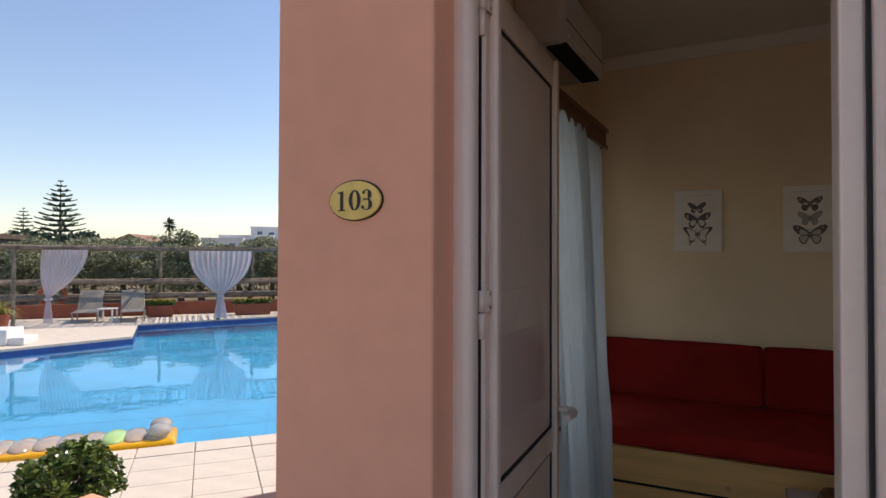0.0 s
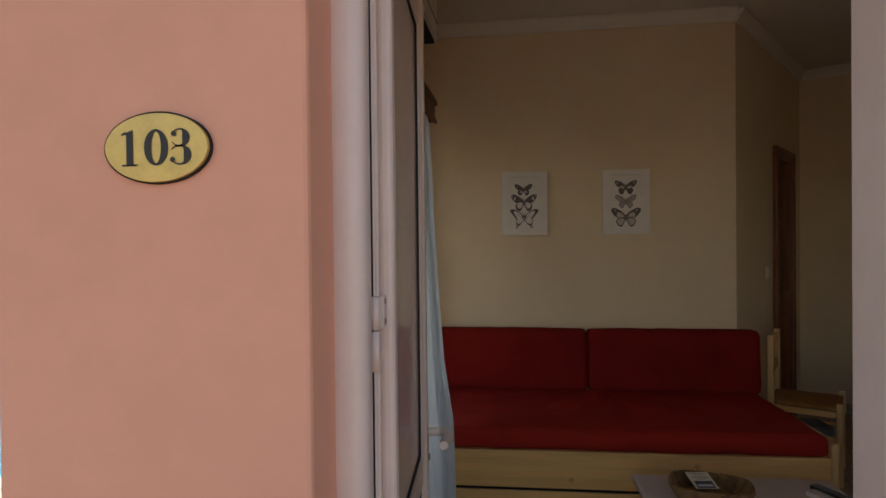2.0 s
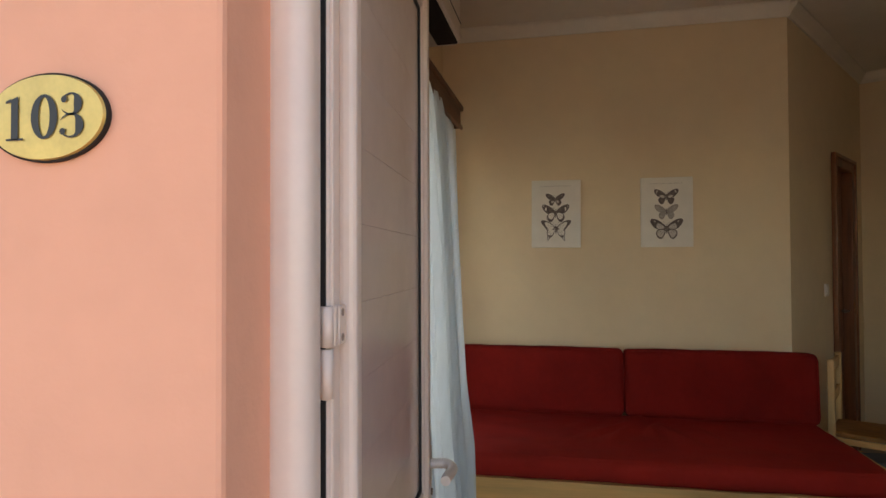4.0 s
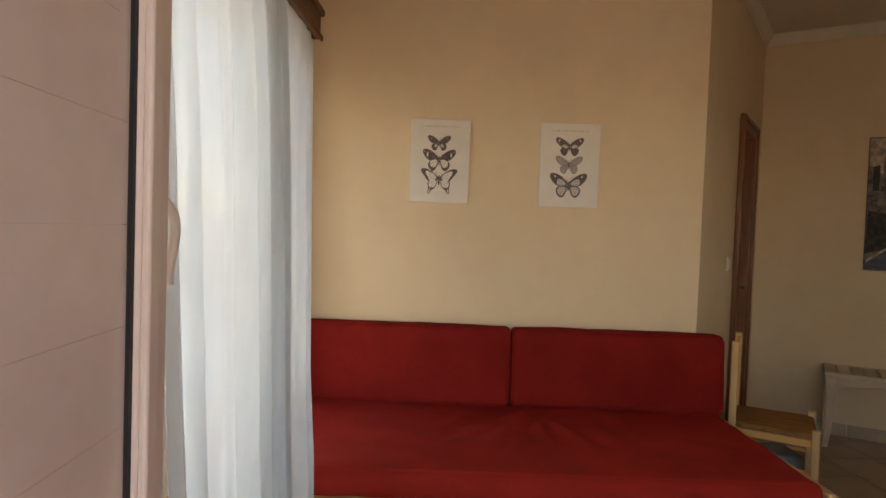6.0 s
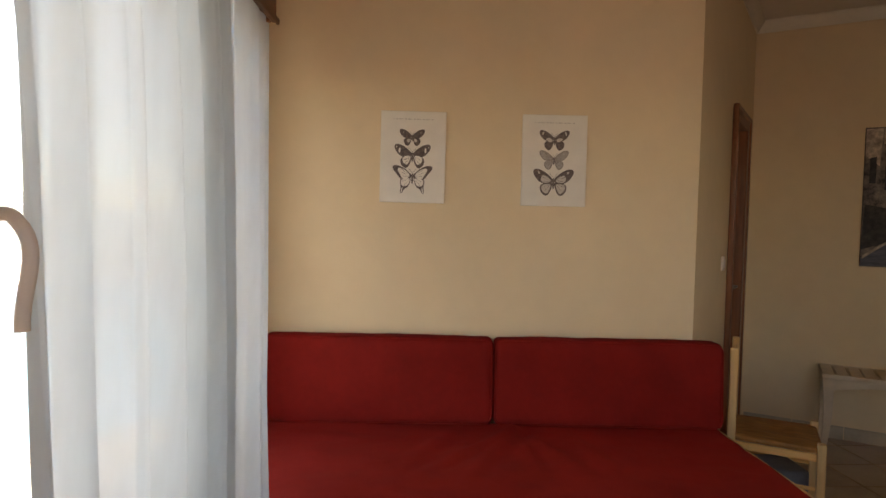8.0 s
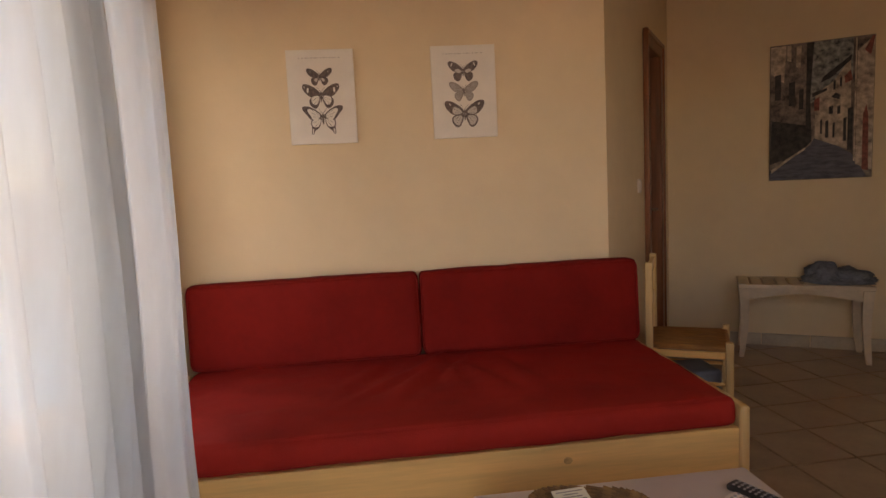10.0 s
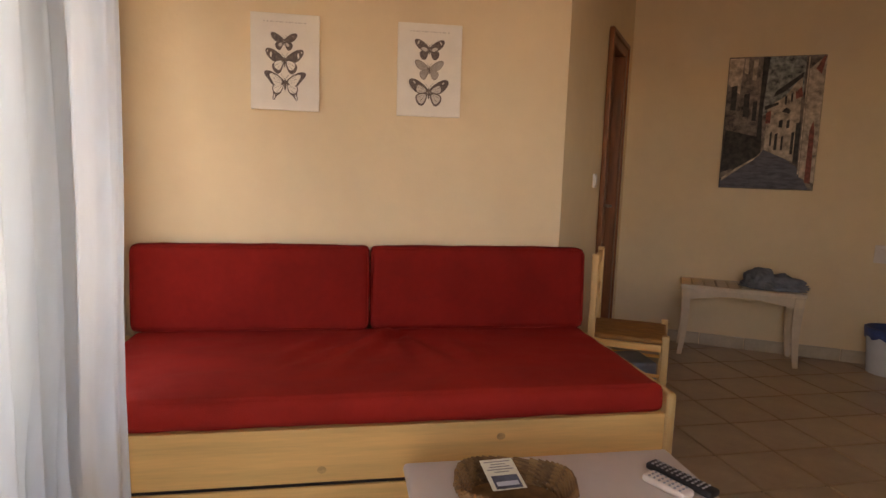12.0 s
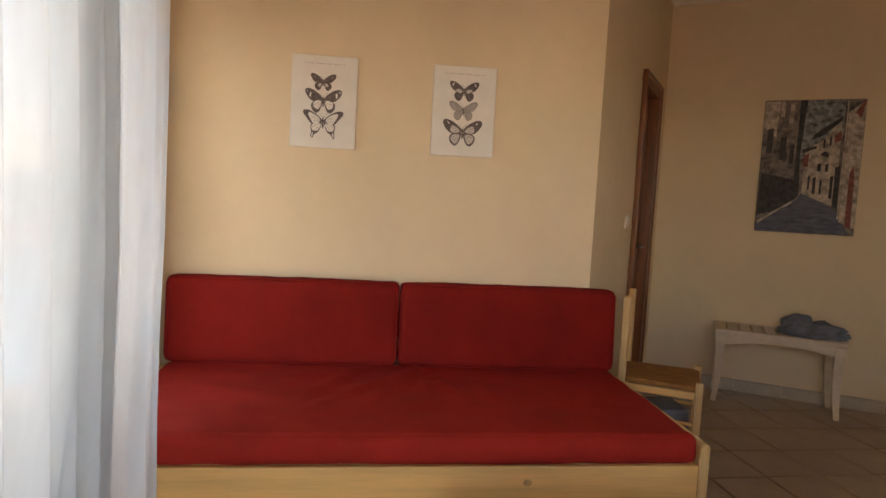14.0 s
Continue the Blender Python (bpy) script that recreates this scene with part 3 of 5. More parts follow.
for y in (V0, V1 - 0.02):
    part("end_board", box(B(), (-0.722, y, VB), (VX - 0.02, y + 0.02, VT), 0.004), M["valance"], val)
part("top_board", box(B(), (-0.722, V0 + 0.02, VT - 0.02), (VX - 0.02, V1 - 0.02, VT)), M["valance"], val)
part("moulding", box(B(), (VX - 0.005, V0 - 0.01, VT - 0.025), (VX + 0.015, V1 + 0.01, VT + 0.005), 0.007), M["valance"], val)
part("moulding", box(B(), (VX - 0.003, V0 - 0.01, VB - 0.005), (VX + 0.010, V1 + 0.01, VB + 0.02), 0.005), M["valance"], val)
ac = thing("air_conditioner", "white wall-mounted air conditioner above the valance", "air conditioner")
part("casing", box(B(), (-0.72, 2.52, 2.45), (-0.46, 3.29, 2.74), 0.035, 4), M["plastic"], ac, "", True)
# outlet and groove are solid strips, coloured as dark as their shade
part("air_outlet", box(B(), (-0.57, 2.58, 2.442), (-0.47, 3.23, 2.456), 0.003), M["dark"], ac, "dark outlet slot")
part("flap", box(B(), (-0.475, 2.58, 2.46), (-0.452, 3.23, 2.495), 0.006), M["plastic"], ac)
part("front_groove", box(B(), (-0.462, 2.55, 2.55), (-0.4585, 3.26, 2.555)), M["dark"], ac)

# ---- daybed ----
bed = thing("daybed", "pale pine daybed frame with a drawer, against the cream wall", "daybed", pose(1.41, 3.19, 0, 0, 0, 1.6))
L, DP = 2.09, 0.86
part("front_board", box(B(), (-L + 0.035, 0.0, 0.222), (-0.035, 0.022, 0.405), 0.004), M["pine"], bed)
dr = part("drawer_front", box(B(), (-L + 0.045, 0.003, 0.03), (-0.045, 0.022, 0.206), 0.003), M["pine"], bed)
# black strip painted in for the shade between board and drawer
part("shadow_gap", box(B(), (-L + 0.035, 0.012, 0.2), (-0.035, 0.03, 0.23)), M["dark"], bed)
for kx, kz in ((-0.63, 0.35), (-1.22, 0.265)):
    kb = B()
    bmesh.ops.create_uvsphere(kb, u_segments=12, v_segments=8, radius=0.015, matrix=Matrix.Translation((kx, 0.0008, kz)) @ Matrix.Diagonal((1.2, 0.1, 1, 1)))
    part("knot", kb, M["knot"], bed, "small dark knot", True)
for x0 in (-0.035, -L):
    eb = box(B(), (x0, -0.012, 0.0), (x0 + 0.035, DP, 0.482), 0.014, 3)
    part("end_board", eb, M["pinev"], bed)
part("back_board", box(B(), (-L + 0.035, DP - 0.025, 0.1), (-0.035, DP, 0.40)), M["pine"], bed)
part("slat_base", box(B(), (-L + 0.035, 0.03, 0.385), (-0.035, DP - 0.03, 0.406)), M["pine"], bed)


def soft_block(a, b, bev, puff, seed, cuts=20, wrinkle=0.004):
    """A cushion: a rounded block, swollen in the middle, with fine creases."""
    bm = box(B(), a, b)
    bmesh.ops.bevel(bm, geom=bm.edges[:], offset=bev, segments=4, affect="EDGES", profile=0.6)
    c, h = [(a[i] + b[i]) / 2 for i in range(3)], [abs(b[i] - a[i]) / 2 for i in range(3)]
    for ax in range(2 if h[2] < h[1] else 3):
        if h[ax] < 0.1:
            continue
        for k in range(1, cuts):
            nrm = [0, 0, 0]
            nrm[ax] = 1
            co = list(c)
            co[ax] = c[ax] - h[ax] + 2 * h[ax] * k / cuts
            bmesh.ops.bisect_plane(bm, geom=bm.verts[:] + bm.edges[:] + bm.faces[:], plane_co=co, plane_no=nrm)
    for v in bm.verts:
        q = [(v.co[i] - c[i]) / h[i] for i in range(3)]
        for ax in range(3):
            o = [i for i in range(3) if i != ax]
            v.co[ax] += puff[ax] * q[ax] * max(0, 1 - q[o[0]] ** 2) * max(0, 1 - q[o[1]] ** 2)
        nz = noise.noise(Vector((v.co.x * 4 + seed, v.co.y * 7, v.co.z * 7))) + 0.5 * noise.noise(Vector((v.co.x * 11, v.co.y * 16 + seed, v.co.z * 9)))
        v.co += v.normal * wrinkle * nz
    return bm


def piping(pts, r, material, parent):
    cu = bpy.data.curves.new("piping", "CURVE")
    cu.dimensions, cu.bevel_depth, cu.bevel_resolution = "3D", r, 2
    sp = cu.splines.new("POLY")
    sp.points.add(len(pts) - 1)
    for p, c in zip(sp.points, pts):
        p.co = (*c, 1)
    sp.use_cyclic_u = True
    cu.materials.append(material)
    ob = new("piping", cu)
    ob.parent = parent
    return ob


def rounded_loop(x0, x1, z0, z1, y, r, n=6):
    out = []
    for cx, cz, a0 in ((x1 - r, z1 - r, 0), (x0 + r, z1 - r, 90), (x0 + r, z0 + r, 180), (x1 - r, z0 + r, 270)):
        for k in range(n + 1):
            t = radians(a0 + 90 * k / n)
            out.append((cx + r * math.cos(t), y, cz + r * math.sin(t)))
    return out


mt = soft_block((-L + 0.05, -0.004, 0.407), (-0.037, DP - 0.03, 0.510), 0.040, (0.0, 0.012, 0.014), 3, 72, 0.006)
for v in mt.verts:       # shallow pulled creases running from the middle to the front
    if v.co.z > 0.46:
        for cx, wd, dp, sl in ((-1.05, 0.035, 0.020, 0.45), (-0.95, 0.03, 0.012, -0.10), (-0.70, 0.04, 0.009, -0.25), (-1.30, 0.04, 0.010, 0.5), (-1.12, 0.02, 0.012, 0.9), (-1.02, 0.018, 0.010, 0.25), (-0.86, 0.025, 0.008, -0.4)):
            off = v.co.x - cx - sl * (v.co.y - 0.5)
            v.co.z += dp * math.exp(-(off / wd) ** 2) * math.exp(-((v.co.y - 0.50) / 0.22) ** 2) - dp * 0.8 * math.exp(-((off - 0.05) / wd) ** 2) * math.exp(-((v.co.y - 0.5) / 0.22) ** 2)
matt = thing("mattress", "red cotton covered mattress on the pine daybed", "mattress", pose(1.41, 3.19, 0, 0, 0, 1.6))
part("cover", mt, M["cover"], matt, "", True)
piping([(p[0], 0.0 + (DP - 0.05) * (p[2] / 2.0), 0.428) for p in rounded_loop(-L + 0.07, -0.056, 0.0, 2.0, 0.0, 0.05)], 0.004, M["cover"], matt)
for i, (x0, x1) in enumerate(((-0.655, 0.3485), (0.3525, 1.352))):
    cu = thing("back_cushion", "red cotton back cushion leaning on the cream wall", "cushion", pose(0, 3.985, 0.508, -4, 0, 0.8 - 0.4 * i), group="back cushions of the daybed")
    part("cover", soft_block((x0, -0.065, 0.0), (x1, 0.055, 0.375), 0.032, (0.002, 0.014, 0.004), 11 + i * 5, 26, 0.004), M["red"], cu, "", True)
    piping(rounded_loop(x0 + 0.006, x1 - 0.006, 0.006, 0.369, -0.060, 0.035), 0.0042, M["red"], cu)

# ---- butterfly canvases ----
def smooth(o):
    for _ in range(2):
        o = [q for i in range(len(o)) for q in ((0.75 * o[i][0] + 0.25 * o[(i + 1) % len(o)][0], 0.75 * o[i][1] + 0.25 * o[(i + 1) % len(o)][1]), (0.25 * o[i][0] + 0.75 * o[(i + 1) % len(o)][0], 0.25 * o[i][1] + 0.75 * o[(i + 1) % len(o)][1]))]
    return o


# wing outlines in units of the half span: fore and hind wing, then the pale patches on each
FORE = [(0.02, 0.14), (0.30, 0.40), (0.62, 0.60), (0.95, 0.66), (1.05, 0.48), (0.90, 0.18), (0.62, -0.08), (0.30, -0.10), (0.03, -0.04)]
FORE_TAIL = [(0.02, 0.10), (0.34, 0.38), (0.70, 0.58), (1.02, 0.58), (1.04, 0.40), (0.80, 0.12), (0.62, -0.14), (0.34, -0.16), (0.03, -0.04)]
HIND = [(0.03, 0.0), (0.58, -0.08), (0.70, -0.30), (0.60, -0.58), (0.38, -0.74), (0.20, -0.62), (0.07, -0.28)]
HIND_TAIL = [(0.04, 0.0), (0.56, -0.06), (0.66, -0.26), (0.58, -0.52), (0.64, -0.80), (0.54, -0.90), (0.42, -0.64), (0.22, -0.54), (0.10, -0.26)]
PATCH = {
    "small": [[(0.10, -0.12), (0.40, -0.16), (0.42, -0.38), (0.22, -0.46)], [(0.62, 0.40), (0.72, 0.42), (0.70, 0.30)]],
    "band": [[(0.06, 0.02), (0.50, -0.04), (0.58, -0.28), (0.44, -0.50), (0.20, -0.50)], [(0.66, 0.40), (0.76, 0.46), (0.80, 0.20), (0.70, 0.12)], [(0.86, 0.52), (0.94, 0.52), (0.92, 0.40)]],
    "tail": [[(0.08, 0.08), (0.40, 0.36), (0.70, 0.48), (0.80, 0.36), (0.62, 0.08), (0.52, -0.12), (0.30, -0.13)], [(0.08, -0.06), (0.54, -0.12), (0.60, -0.28), (0.52, -0.50), (0.26, -0.49), (0.13, -0.26)], [(0.48, -0.56), (0.55, -0.56), (0.59, -0.84), (0.54, -0.84)]],
    "bar": [[(0.10, -0.02), (0.34, 0.14), (0.62, 0.06), (0.48, -0.08), (0.24, -0.20)], [(0.66, 0.52), (0.76, 0.56), (0.86, 0.32), (0.78, 0.26)]],
    "plain": [[(0.06, 0.08), (0.34, 0.36), (0.64, 0.54), (0.92, 0.56), (0.96, 0.44), (0.82, 0.16), (0.60, -0.04), (0.30, -0.06)], [(0.08, -0.08), (0.54, -0.14), (0.64, -0.32), (0.54, -0.54), (0.36, -0.66), (0.22, -0.56)]],
    "veined": [[(0.08, 0.04), (0.30, 0.26), (0.56, 0.36), (0.66, 0.10), (0.56, -0.04), (0.30, -0.06)], [(0.08, -0.08), (0.54, -0.14), (0.62, -0.32), (0.52, -0.52), (0.36, -0.62), (0.22, -0.54)], [(0.66, 0.44), (0.76, 0.54), (0.82, 0.50), (0.72, 0.36)]],
}


def butterfly(parent, x, z, half, kind, outer, inner):
    by = -0.0185

    def flat(bm, sgn, o, lift):
        poly(bm, [(x + sgn * half * p[0], by - lift, z + half * p[1]) for p in o])

    body = B()
    bmesh.ops.create_uvsphere(body, u_segments=8, v_segments=8, radius=1, matrix=Matrix.Translation((x, by - 0.0014, z - half * 0.08)) @ Matrix.Diagonal((half * 0.05, 0.0006, half * 0.30, 1)))
    for sgn in (-1, 1):
        flat(body, sgn, [(0.0, 0.20), (0.20, 0.44), (0.22, 0.44), (0.02, 0.20)], 0.0014)
        if kind in ("tail", "plain", "veined", "band"):      # veins
            for a, e in ((48, 0.60), (36, 0.75), (22, 0.62), (4, 0.5), (-28, 0.6), (-48, 0.64), (-64, 0.58)):
                ca, sa, w_ = math.cos(radians(a)), math.sin(radians(a)), 0.010
                flat(body, sgn, [(0.04, -0.02), (e * ca - w_ * sa, e * sa + w_ * ca), (e * ca + w_ * sa, e * sa - w_ * ca)], 0.0013)
    bf = part("butterfly", body, M["ink"], parent, "printed ink butterfly")
    for sgn in (-1, 1):
        for lay, o in ((0.0, HIND_TAIL if kind == "tail" else HIND), (0.0003, FORE_TAIL if kind == "tail" else FORE)):
            w_ = B()
            flat(w_, sgn, smooth(o), lay)
            part("wing", w_, outer, bf)
        for o in PATCH[kind]:
            w_ = B()
            flat(w_, sgn, smooth(o), 0.0008)
            part("wing_patch", w_, inner, bf)


def canvas(x0, x1, z0, z1, flies, tilt):
    cv = thing("butterfly_canvas", "white canvas print of three ink butterflies", "picture", pose((x0 + x1) / 2, 4.069, (z0 + z1) / 2, 0, tilt, 0), group="butterfly canvases")
    hw, hh = (x1 - x0) / 2, (z1 - z0) / 2
    part("canvas", box(B(), (-hw, -0.018, -hh), (hw, -0.001, hh), 0.0025), M["canvas"], cv)
    tx = B()
    for k in range(14):
        a = -hw * 0.62 + k * hw * 0.09
        box(tx, (a, -0.0188, hh * 0.81), (a + hw * (0.03 + 0.04 * ((k * 7) % 3) / 2), -0.0183, hh * 0.835))
    part("script_line", tx, M["wash"], cv, "faint unreadable script line")
    for f in flies:
        butterfly(cv, *f)
    return cv


canvas(-0.170, 0.121, 1.471, 1.877, [(-0.005, 0.088, 0.055, "small", M["ink"], M["wash"]), (-0.002, 0.006, 0.079, "band", M["ink"], M["canvas"]), (0.0, -0.088, 0.086, "tail", M["ink"], M["canvas"])], 0.4)
canvas(0.462, 0.750, 1.469, 1.874, [(-0.002, 0.092, 0.066, "bar", M["ink"], M["wash"]), (-0.002, 0.004, 0.064, "plain", M["ink2"], M["ink3"]), (-0.002, -0.094, 0.088, "veined", M["ink"], M["wash"])], 0.0)

# ---- street picture on the slanted wall ----
PX, PZ, PW, PH = 0.655, 1.165, 0.585, 0.90
art = thing("street_picture", "large unframed canvas picture of a narrow old village street", "picture", ST @ pose(PX, 0, PZ))
part("canvas", box(B(), (0, -0.022, 0), (PW, -0.001, PH), 0.003), M["art_wall"], art)


def paint(name, material, shapes, lift):
    for i, sh in enumerate(shapes):
        bm = B()
        poly(bm, [(PW * u, -0.0222 - lift - 0.00002 * i, PH * v) for u, v in sh])
        part(name, bm, material, art)


paint("painted_hillside", M["art_sky"], [[(0.38, 0.55), (0.38, 0.995), (0.80, 0.995), (0.80, 0.70)]], 0.0004)
paint("painted_road", M["art_road"], [[(0.005, 0.005), (0.95, 0.005), (0.80, 0.18), (0.55, 0.29), (0.46, 0.32), (0.40, 0.25), (0.2, 0.15), (0.005, 0.06)]], 0.0008)
paint("painted_house", M["art_light"], [[(0.45, 0.3), (0.45, 0.62), (0.62, 0.70), (0.78, 0.86), (0.80, 0.20)], [(0.84, 0.1), (0.84, 0.9), (0.995, 0.995), (0.995, 0.05)], [(0.005, 0.80), (0.005, 0.99), (0.16, 0.99), (0.14, 0.72)]], 0.0012)
paint("painted_house", M["art_dark"], [[(0.36, 0.24), (0.36, 0.995), (0.43, 0.995), (0.42, 0.87), (0.40, 0.6), (0.42, 0.28)], [(0.0, 0.12), (0.02, 0.45), (0.36, 0.40), (0.36, 0.24), (0.2, 0.17)]], 0.0016)
paint("painted_eave", M["art_dark"], [[(0.50, 0.70), (0.52, 0.74), (0.79, 0.88), (0.78, 0.84), (0.6, 0.73)], [(0.60, 0.59), (0.64, 0.62), (0.69, 0.60), (0.68, 0.57)], [(0.42, 0.60), (0.42, 0.63), (0.56, 0.66), (0.56, 0.64)]], 0.002)
wins = [[(u, v), (u, v + h), (u + w_, v + h + 0.01), (u + w_, v)] for u, v, w_, h in ((0.05, 0.6, 0.06, 0.18), (0.19, 0.55, 0.06, 0.17), (0.29, 0.52, 0.045, 0.14), (0.50, 0.33, 0.02, 0.10), (0.55, 0.30, 0.03, 0.12), (0.62, 0.30, 0.02, 0.1), (0.66, 0.42, 0.03, 0.1), (0.72, 0.27, 0.03, 0.16), (0.58, 0.47, 0.04, 0.05), (0.62, 0.64, 0.02, 0.06), (0.68, 0.66, 0.02, 0.06), (0.76, 0.2, 0.05, 0.3), (0.07, 0.15, 0.09, 0.26))]
paint("painted_window", M["art_dark"], wins, 0.0024)
paint("painted_shutter", M["art_light"], [[(0.17, 0.88), (0.17, 0.99), (0.21, 0.99), (0.21, 0.87)], [(0.26, 0.83), (0.26, 0.98), (0.31, 0.98), (0.30, 0.82)], [(0.02, 0.08), (0.2, 0.17), (0.36, 0.24), (0.36, 0.225), (0.2, 0.15), (0.02, 0.055)], [(0.64, 0.36), (0.64, 0.46), (0.70, 0.47), (0.70, 0.36)], [(0.82, 0.12), (0.82, 0.99), (0.835, 0.99), (0.835, 0.12)]], 0.0028)
paint("painted_flower", M["art_red"], [[(0.73, 0.68), (0.72, 0.73), (0.78, 0.77), (0.80, 0.70)], [(0.90, 0.06), (0.90, 0.45), (0.93, 0.52), (0.95, 0.44), (0.96, 0.05)], [(0.90, 0.9), (0.97, 0.99), (0.995, 0.99), (0.96, 0.86)], [(0.44, 0.5), (0.44, 0.58), (0.49, 0.6), (0.49, 0.5)]], 0.0032)

# ---- rush chair ----
ch = thing("dining_chair", "pale pine chair with a woven rush seat beside the daybed", "chair", pose(1.685, 4.135, 0, 0, 0, -27.5))
for x, y, h in ((-0.175, 0.165, 0.845), (-0.175, -0.165, 0.845), (0.175, 0.175, 0.475), (0.175, -0.175, 0.475)):
    part("leg", box(B(), (x - 0.017, y - 0.017, 0), (x + 0.017, y + 0.017, h), 0.006), M["pinev"], ch)
seatb = B()
for k in range(4):      # four rush triangles rising to the rim
    a = [(-0.17, -0.16), (0.17, -0.17), (0.17, 0.17), (-0.17, 0.16)]
    p, q = a[k], a[(k + 1) % 4]
    poly(seatb, [(p[0], p[1], 0.452), (q[0], q[1], 0.452), (q[0] * 0.5, q[1] * 0.5, 0.458), (p[0] * 0.5, p[1] * 0.5, 0.458)])
    poly(seatb, [(p[0] * 0.5, p[1] * 0.5, 0.458), (q[0] * 0.5, q[1] * 0.5, 0.458), (0, 0, 0.446)])
    rod(seatb, (*p, 0.44), (*q, 0.44), 0.014)
part("seat", seatb, M["rush"], ch, "woven brown rush seat")
for a, b in (((-0.158, -0.165, 0.39), (0.158, -0.175, 0.425)), ((-0.158, 0.150, 0.39), (0.158, 0.172, 0.425)), ((0.165, -0.158, 0.39), (0.183, 0.158, 0.425)), ((-0.183, -0.148, 0.39), (-0.165, 0.148, 0.425))):
    part("seat_rail", box(B(), a, b, 0.004), M["pine"], ch)
for z in (0.16, 0.27):
    for y in (-0.168, 0.168):
        rb = B()
        rod(rb, (-0.16, y, z), (0.16, y, z), 0.009)
        part("stretcher", rb, M["pine"], ch, "", True)
for z in (0.60, 0.77):
    part("back_slat", box(B(), (-0.186, -0.148, z), (-0.166, 0.148, z + 0.06), 0.006), M["pine"], ch)
solid("storage_crate", box(B(), (1.50, 4.03, 0.0), (1.80, 4.24, 0.30), 0.015), M["crate"], "blue-grey plastic box under the rush chair", "box")

# ---- slatted bench with clothes ----
BN = ST @ pose(0.455, -0.36, 0)
bn = thing("slatted_bench", "limed wood luggage bench with slatted top and curved apron", "bench", BN)
BL, BD, BH = 0.76, 0.345, 0.50
for x, y, sx in ((0.035, 0.03, -1), (BL - 0.035, 0.03, 1), (0.035, BD - 0.03, -1), (BL - 0.035, BD - 0.03, 1)):
    bm = B()
    rings = []
    for k in range(9):       # a leg that tapers and flares out at the foot
        t = k / 8
        hw = 0.030 - 0.015 * t
        cx = x + sx * (0.012 * t * t - 0.010 * math.sin(math.pi * t))
        z = (BH - 0.03) * (1 - t)
        rings.append([bm.verts.new((cx + dx * hw, y + dy * hw * 0.9, z)) for dx, dy in ((-1, -1), (1, -1), (1, 1), (-1, 1))])
    for r0, r1 in zip(rings, rings[1:]):
        for k in range(4):
            bm.faces.new((r0[k], r0[(k + 1) % 4], r1[(k + 1) % 4], r1[k]))
    bm.faces.new(rings[0]), bm.faces.new(rings[-1])
    bmesh.ops.recalc_face_normals(bm, faces=bm.faces[:])
    part("leg", bm, M["bench"], bn)


def apron(p, q, y0, y1, rise, along_x=True):
    bm, top, bot = B(), [], []
    n = 14
    for k in range(n + 1):
        t = k / n
        s = p + (q - p) * t
        zb = BH - 0.105 + rise * math.sin(math.pi * t)
        for yy, lst in ((y0, 0), (y1, 1)):
            c = (s, yy) if along_x else (yy, s)
            top.append(bm.verts.new((*c, BH - 0.028)))
            bot.append(bm.verts.new((*c, zb)))
    for k in range(n):
        a, b = 2 * k, 2 * k + 2
        bm.faces.new((top[a], top[b], bot[b], bot[a])), bm.faces.new((top[a + 1], bot[a + 1], bot[b + 1], top[b + 1]))
        bm.faces.new((bot[a], bot[b], bot[b + 1], bot[a + 1])), bm.faces.new((top[a], top[a + 1], top[b + 1], top[b]))
    bmesh.ops.recalc_face_normals(bm, faces=bm.faces[:])
    return bm


part("apron", apron(0.055, BL - 0.055, 0.015, 0.035, 0.045), M["bench"], bn)
part("apron", apron(0.055, BL - 0.055, BD - 0.035, BD - 0.015, 0.045), M["bench"], bn)
part("apron", apron(0.05, BD - 0.05, 0.02, 0.04, 0.03, False), M["bench"], bn)
part("apron", apron(0.05, BD - 0.05, BL - 0.04, BL - 0.02, 0.03, False), M["bench"], bn)
part("top_rail", box(B(), (0, 0, BH - 0.028), (BL, 0.03, BH), 0.005), M["bench"], bn)
part("top_rail", box(B(), (0, BD - 0.03, BH - 0.028), (BL, BD, BH), 0.005), M["bench"], bn)
for k in range(10):
    part("slat", box(B(), (0.004 + k * 0.0758, 0.031, BH - 0.022), (0.004 + k * 0.0758 + 0.065, BD - 0.031, BH - 0.002), 0.004), M["bench"], bn)
cb = B()
bmesh.ops.create_icosphere(cb, subdivisions=5, radius=1.0)
for v in cb.verts:
    d = v.co.copy()
    n1 = noise.noise(d * 2.1 + Vector((3, 1, 7)))
    n2 = abs(noise.noise(Vector((d.x * 3, d.y * 6, d.z * 7)) + Vector((9, 2, 1))))
    r = 1 + 0.28 * n1 + 0.32 * (0.4 - n2)
    zz = d.z * r * (0.105 if d.z > 0 else 0.015) * (1.25 if d.x < -0.1 else 0.8)
    v.co = Vector((d.x * r * 0.19, d.y * r * 0.125, max(zz, -0.004) + 0.004))
solid("folded_clothes", cb, M["cloth"], "crumpled grey-blue clothes on the slatted bench", "clothes", BN @ pose(0.585, 0.165, BH), smooth=True)

